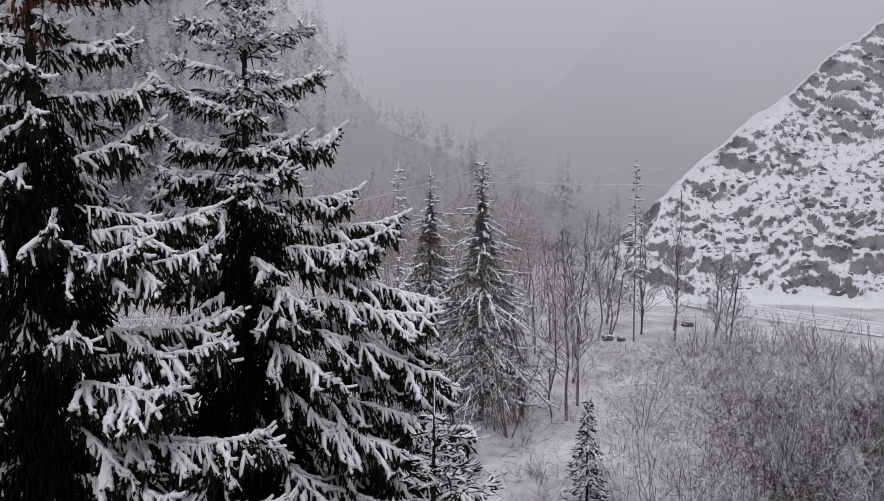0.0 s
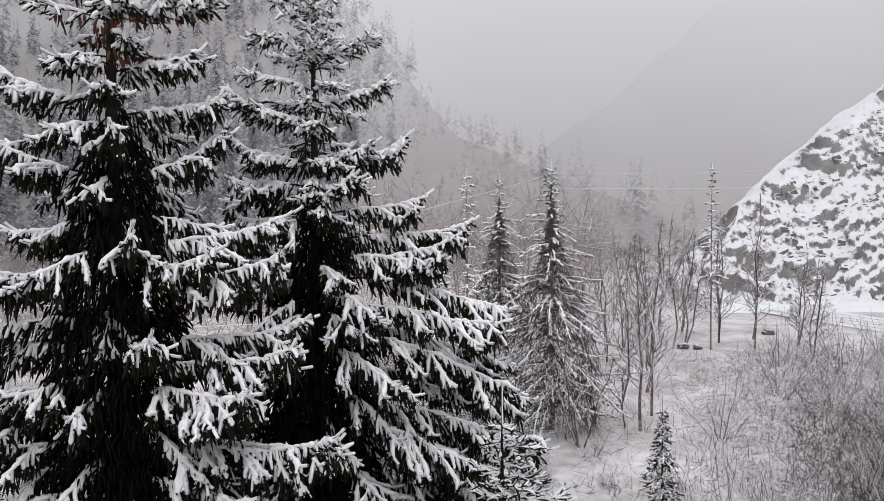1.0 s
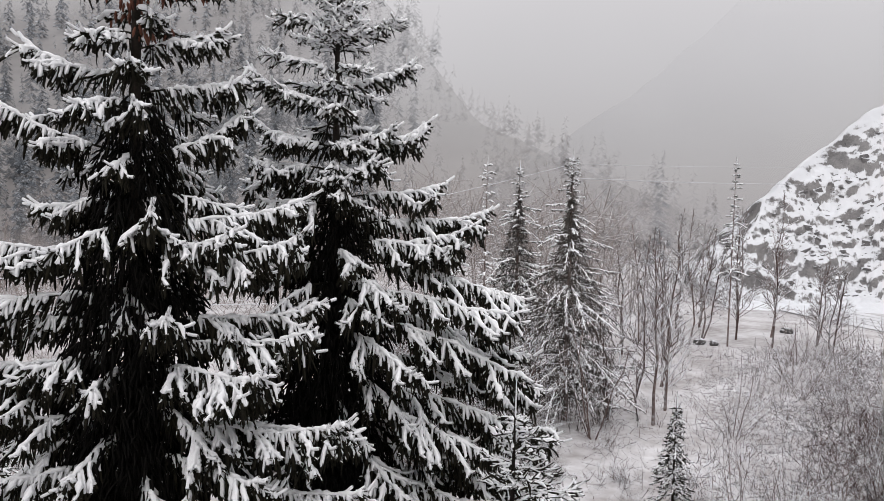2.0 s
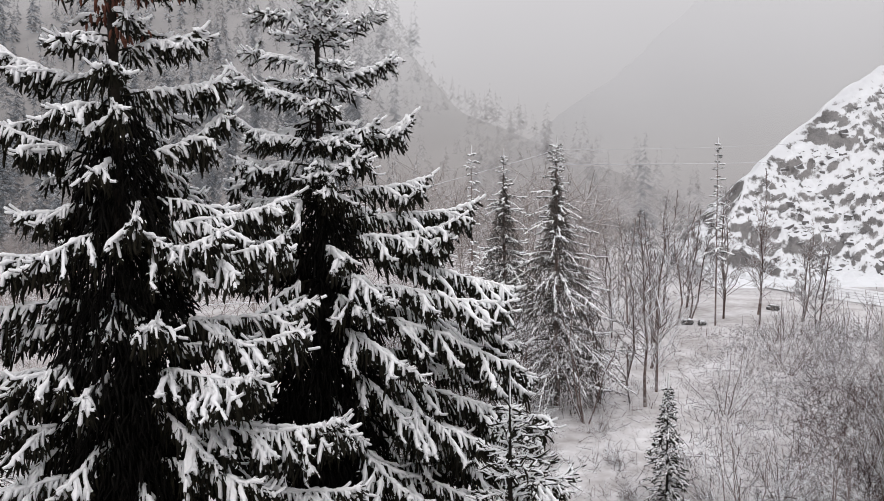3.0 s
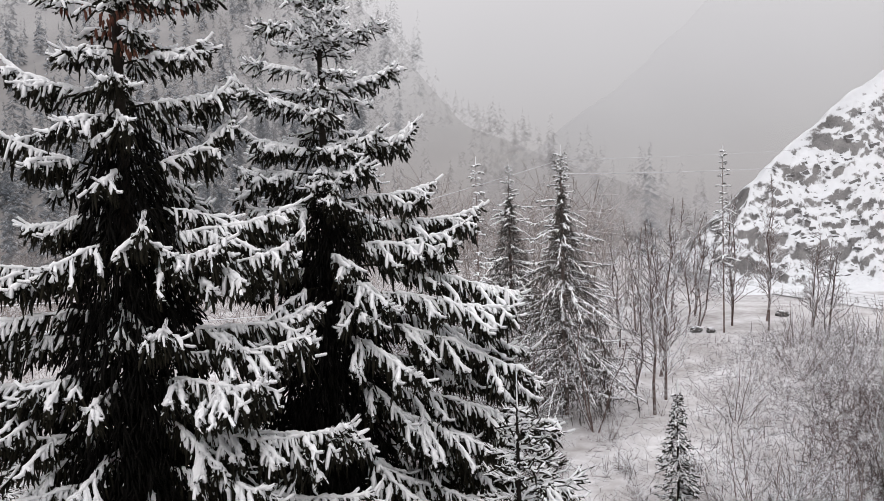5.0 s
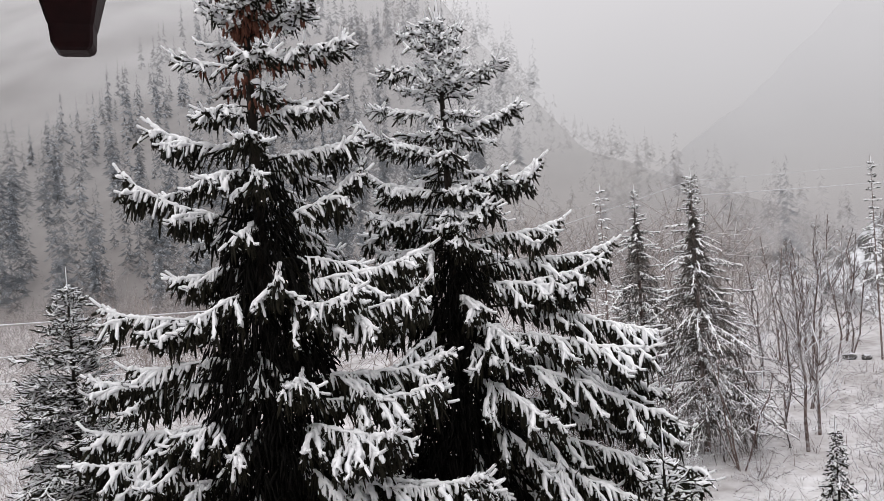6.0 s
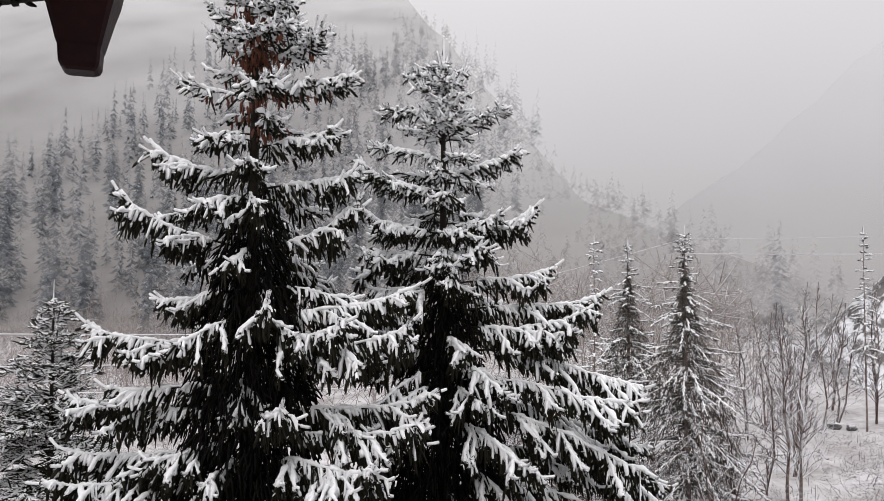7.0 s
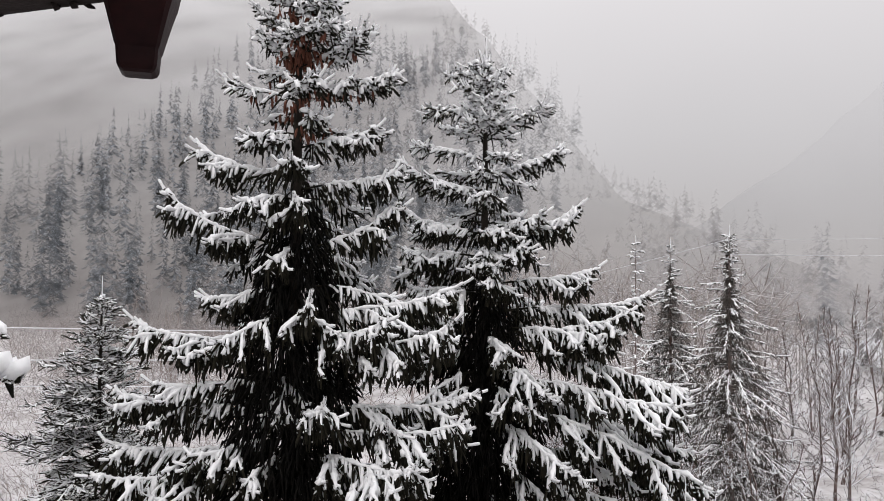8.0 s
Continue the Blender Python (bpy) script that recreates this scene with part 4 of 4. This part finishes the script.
def brushwood(name, label, count, seed, place, long, thick, material, rise=0.55):
    """A tangle of single fine twigs. place(rng, n) gives where they spring from."""
    rng = np.random.default_rng(seed)
    b = place(rng, count)
    w = unit(rng.normal(size=(count, 3)) + np.array([0, 0, rise]))
    so = Soup()
    ln = rng.uniform(*long, count)
    tubes(so, np.stack([b, b + w * ln[:, None]], 1), np.stack([np.full(count, thick), np.full(count, thick * 0.5)], 1) * rng.uniform(0.6, 1.3, (count, 1)), 3)
    return tagged(new(name, so.mesh(name, material)), label, "brushwood", kind="stuff")


def by_the_road(rng, n):
    out = []
    while len(out) < n:
        y = rng.uniform(12, 45)
        x = rng.uniform(0.08, 0.84) * y
        clump = math.sin(1.1 * x + 1.3 * math.sin(0.5 * y)) * math.sin(0.8 * y + math.sin(0.7 * x))
        side = min(1.0, max(0.14, (x / y - 0.19) * 5.5))
        if x < min(road_line(y) - 3.5, 23) and rng.random() < (0.5 + 0.5 * clump) * side:
            out.append((x, y, (0.8 + 0.7 * max(clump, 0.0)) * rng.uniform(0, 1.2) * (0.35 + 0.65 * side)))
    return np.array(out)


def in_the_valley(rng, n):
    out = []
    while len(out) < n:
        y = rng.uniform(40, 118)
        x = rng.uniform(-1.1, 0.26) * y
        top = 8.5 + 1.8 * math.sin(0.35 * x + 0.2 * y) * math.sin(0.23 * y - 0.3 * x)
        top *= min(1.0, max(0.35, 1 + 1.6 * (x / y + 0.25)))
        if x < road_line(y) - 4 and not (0.12 < x / y and y < 80):
            out.append((x, y, top * rng.random() ** 0.8))
    return np.array(out)


def behind_the_spruces(rng, n):
    y = rng.uniform(22, 42, n)
    x = rng.uniform(-0.22, 0.02, n) * y
    return np.stack([x, y, rng.uniform(0, 3.8, n) * rng.random(n)], -1)


def below_the_wires(rng, n):
    y = rng.uniform(16, 45, n)
    x = rng.uniform(-1.15, -0.55, n) * y
    return np.stack([x, y, rng.uniform(0, 2.2, n) * rng.random(n)], -1)


def dead_grass(rng, n):
    y = rng.uniform(17, 33, n)
    x = (0.02 + 0.26 * rng.random(n)) * y
    x, y = x + 0.25 * np.round(np.sin(x * 3.1) * 2), y + 0.3 * np.round(np.sin(y * 2.3) * 2)
    return np.stack([x, y, 0 * x - 0.02], -1)


brushwood("dead_grass", "dead brown grass and stalks poking through snow", 5200, 99, dead_grass, (0.12, 0.55), 0.007, TWIG)
brushwood("brushwood", "tangled snow-dusted brown brush along the road", 34000, 94, by_the_road, (0.15, 0.62), 0.0095, BRUSH_TWIG, 0.12)
def near_corner(rng, n):
    y = rng.uniform(12, 30, n)
    x = (0.36 + 0.52 * rng.random(n) ** 0.7) * y
    clump = 0.5 + 0.5 * np.sin(1.7 * x + np.sin(1.3 * y)) * np.sin(1.5 * y)
    return np.stack([x, y, 2.1 * clump * rng.random(n)], -1)


brushwood("brushwood", "dark russet brush almost bare of snow", 26000, 194, near_corner, (0.2, 0.75), 0.0095, DARK_TWIG, 0.3)
brushwood("brushwood", "rimed brush filling the valley floor, coloured pale for haze", 27000, 95, in_the_valley, (1.0, 2.6), 0.024, FARTWIG)
brushwood("brushwood", "dense frosted brush between the spruces", 14000, 96, behind_the_spruces, (0.5, 1.8), 0.011, BRUSH_TWIG)
brushwood("brushwood", "frosted scrub below the wires, paled for haze", 4000, 97, below_the_wires, (0.5, 1.7), 0.010, FARTWIG)



def boulder(label, x, y, size, seed):
    """A lumpy rock half sunk in the snow."""
    bm = bmesh.new()
    bmesh.ops.create_icosphere(bm, subdivisions=3, radius=1.0)
    off = Vector((seed * 3.7, seed * 1.3, 0))
    for v in bm.verts:
        v.co *= 1 + 0.32 * noise.noise(v.co * 1.4 + off) + 0.12 * noise.noise(v.co * 3.5 + off)
        v.co = Vector((v.co.x * size, v.co.y * size * 0.8, v.co.z * size * 0.6))
    me = bpy.data.meshes.new("boulder")
    bm.to_mesh(me)
    bm.free()
    me.materials.append(STONE)
    ob = tagged(new("boulder", me), label, "boulder", "boulders near the road")
    ob.location = (x, y, 0.1)


boulder("dark boulder bare of snow beside the road", 17.9, 54.0, 0.45, 1)
boulder("dark boulder at the foot of a leaning tree", 10.8, 48.3, 0.40, 2)
boulder("dark boulder at the foot of a leaning tree", 11.6, 47.9, 0.28, 3)

# ---------------------------------------------------------------- woods on the slope
def far_wood(name, label, count, seed, area, material, tall, slim, tiers, n, top=99):
    """Many small trees on the slope, in one mesh."""
    rng = np.random.default_rng(seed)
    so = Soup()
    done = 0
    while done < count:
        x, y = rng.uniform(*area[0]), rng.uniform(*area[1])
        z = max(0.0, float(slope_height(np.array(x), np.array(y))))
        if z > 3 and z - float(slope_height(np.array(x), np.array(y - 12.0))) < 1.5:
            continue
        if z > top * rng.uniform(0.6, 1.3):
            continue
        done += 1
        h = rng.uniform(*tall)
        s = 0.08 + 0.92 * rng.random((tiers, n)) ** 1.15
        a = rng.uniform(0, 6.28, (tiers, 1)) + np.arange(n) * 6.28 / n + rng.uniform(-0.4, 0.4, (tiers, n))
        r = h * slim * (1 - s) ** 0.75 * rng.uniform(0.55, 1.2, (tiers, n)) + 0.10
        c = np.array([x, y, z]) + np.stack([0 * a, 0 * a, h * (s + rng.uniform(-0.02, 0.02, (tiers, n)))], -1)
        out = np.stack([np.cos(a), np.sin(a), 0 * a], -1)
        side = np.stack([-np.sin(a), np.cos(a), 0 * a], -1)
        tip = c + out * r[..., None] - np.array([0, 0, 0.40]) * r[..., None]
        mid = c + out * (0.5 * r)[..., None] - np.array([0, 0, 0.12]) * r[..., None]
        w = side * (r * 0.26)[..., None]
        v = np.stack([c + np.array([0, 0, 0.2]), mid + w - np.array([0, 0, 0.3]) * r[..., None], tip, mid - w - np.array([0, 0, 0.3]) * r[..., None], mid], 2).reshape(-1, 5, 3)
        f = np.array([[0, 1, 4], [1, 2, 4], [2, 3, 4], [3, 0, 4]])
        so.add(v, (np.arange(len(v))[:, None, None] * 5 + f[None]).reshape(-1, 3))
    return tagged(new(name, so.mesh(name, material, True)), label, "forest", kind="stuff")


far_wood("spruce_forest", "frosted spruces on the mountainside, greyed for mist", 430, 91, ((-150, -26), (98, 160)), FARNEEDLES, (8, 17), 0.125, 17, 5, 26)
far_wood("high_forest", "spruces high on the slope, coloured pale for cloud haze", 380, 98, ((-125, -20), (120, 205)), HAZE_WOOD, (6, 13), 0.125, 12, 5, 95)
far_wood("lone_spruces", "two tall spruces faint in the falling snow", 2, 198, ((15.5, 19.5), (107, 112)), HAZE_WOOD, (16, 19), 0.12, 26, 6)
far_wood("hillside_wood", "rimed brown wood on the ridge, paled for mist", 1700, 92, ((-78, 25), (104, 240)), HAZE_BROWN, (2.2, 5.0), 0.26, 5, 5)
far_wood("valley_wood", "rimed brown wood closing the valley, paled for mist", 330, 93, ((-8, 75), (116, 165)), HAZE_BROWN, (4, 8), 0.2, 9, 6)

def box_mesh(name, lo, hi, material, bevel=0.006):
    bm = bmesh.new()
    bmesh.ops.create_cube(bm, size=1.0)
    for v in bm.verts:
        v.co = [l + (c + 0.5) * (h - l) for l, h, c in zip(lo, hi, v.co)]
    bmesh.ops.bevel(bm, geom=bm.edges[:], offset=bevel, segments=2, affect="EDGES")
    me = bpy.data.meshes.new(name)
    bm.to_mesh(me)
    bm.free()
    me.materials.append(material)
    return me


# ---------------------------------------------------------------- wires
def wire(a, b, sag, r=0.02):
    s = np.linspace(0, 1, 40)
    p = A(a)[None] * (1 - s)[:, None] + A(b)[None] * s[:, None]
    p[:, 2] -= sag * 4 * s * (1 - s)
    so = Soup()
    tubes(so, p[None], np.full((1, 40), r), 5)
    return tagged(new("power_line", so.mesh("power_line", WIRE)), "overhead wire coated with a rim of snow", "power line", "overhead wires")


def utility_pole(x, y, height, arms):
    """A round wooden pole with crossarms."""
    rng = np.random.default_rng(int(abs(x) * 10 + y))
    ob = tagged(new("utility_pole"), "weathered wooden utility pole carrying overhead wires", "utility pole", "poles of the overhead line")
    ob.location = (x, y, -0.1)
    part("shaft", trunk_mesh((0, 0, 0), (0, 0, height), 0.05, 0.06, rng, DARKWOOD), ob)
    for z in arms:
        part("crossarm", box_mesh("crossarm", (-0.5, -0.06, z - 0.04), (0.5, 0.06, z + 0.06), DARKWOOD), ob)


for z0, z1 in ((7.10, 6.10), (5.75, 5.00), (5.00, 3.80)):
    wire((-40, 12, z0), (-9.5, 32, z1), 0.1, 0.022)
utility_pole(-40, 12, 7.4, (7.2, 5.85, 5.1))
utility_pole(-9.5, 32, 7.5, (7.4, 6.2, 5.1, 3.9))
utility_pole(2.48, 47, 11.1, ())
wire((-9.5, 32, 7.3), (2.48, 47.0, 11.0), 0.1, 0.018)
wire((2.48, 47, 10.12), (27.0, 78, 11.2), 0.1, 0.03)
wire((2.48, 47, 11.0), (27.0, 78, 12.9), 0.1, 0.016)

# ---------------------------------------------------------------- house
tagged(new("wall_house", box_mesh("wall_house", (-9, -1.6, 0), (6, -1.3, EYE + 2.2), PLASTER)), "pale rendered house wall", "wall", kind="structure")


def pendant():
    """The turned-down carved end of a roof post: a square block that flares up into the eave beam."""
    rings = ((8.768, 0.044), (8.772, 0.056), (8.780, 0.063), (8.808, 0.067), (8.813, 0.071), (8.838, 0.083), (8.868, 0.098), (8.900, 0.116), (8.940, 0.130), (9.005, 0.136))
    bm = bmesh.new()
    loops = []
    for z, w in rings:
        h, c = w / 2, w * 0.07
        pts = ((-h + c, -h), (h - c, -h), (h, -h + c), (h, h - c), (h - c, h), (-h + c, h), (-h, h - c), (-h, -h + c))
        loops.append([bm.verts.new((x, y, z)) for x, y in pts])
    for a, b in zip(loops, loops[1:]):
        for i in range(8):
            bm.faces.new((a[i], a[(i + 1) % 8], b[(i + 1) % 8], b[i]))
    bm.faces.new(loops[0][::-1])
    bm.faces.new(loops[-1])
    me = bpy.data.meshes.new("pendant")
    bm.to_mesh(me)
    bm.free()
    me.materials.append(MAROON)
    return me


eave = tagged(new("roof_eave"), "dark wooden eave with a maroon carved pendant at its end", "roof", kind="structure")
hang = part("pendant", pendant(), eave, "maroon painted carved wooden pendant")
hang.matrix_world = pose(-0.986, 1.322, 0, 0, 0, 34)
part("beam", box_mesh("beam", (-8.0, 1.17, 8.882), (-0.955, 1.287, 9.008), DARKWOOD), eave)
# Added lumps standing for old snow and ice on the beam's lower edge.
so = Soup()
rng = np.random.default_rng(17)
n = 240
x = -8 + 6.95 * rng.random(n)
p = np.stack([x, 1.262 + 0.025 * rng.random(n), 8.884 - 0.005 * rng.random(n)], -1)
tubes(so, curve_paths(p, unit(np.stack([rng.normal(size=n), 0.2 * rng.normal(size=n), 0 * x], -1)), rng.uniform(0.01, 0.05, n), np.zeros(n), 3), np.tile([0.004, 0.009, 0.003], (n, 1)) * rng.uniform(0.5, 1.3, (n, 1)), 5, rng, 0.3)
tagged(part("splinters", so.mesh("splinters", DARKWOOD), eave), kind="stuff")
part("roof_slab", box_mesh("roof_slab", (-8.2, -1.6, 9.011), (-0.90, 1.29, 9.15), DARKWOOD), eave)

near_spruce("snow-heavy spruce beside the house", (-4.35, 2.75, 2.0), 7.6, lambda d: 0.3, [(6.12, 8, 1.31, -0.24), (6.35, 120, 0.8, -0.1), (6.3, 230, 0.8, -0.1)], 43, 99, 0.5, 0, 30, 1.5, 2.2)
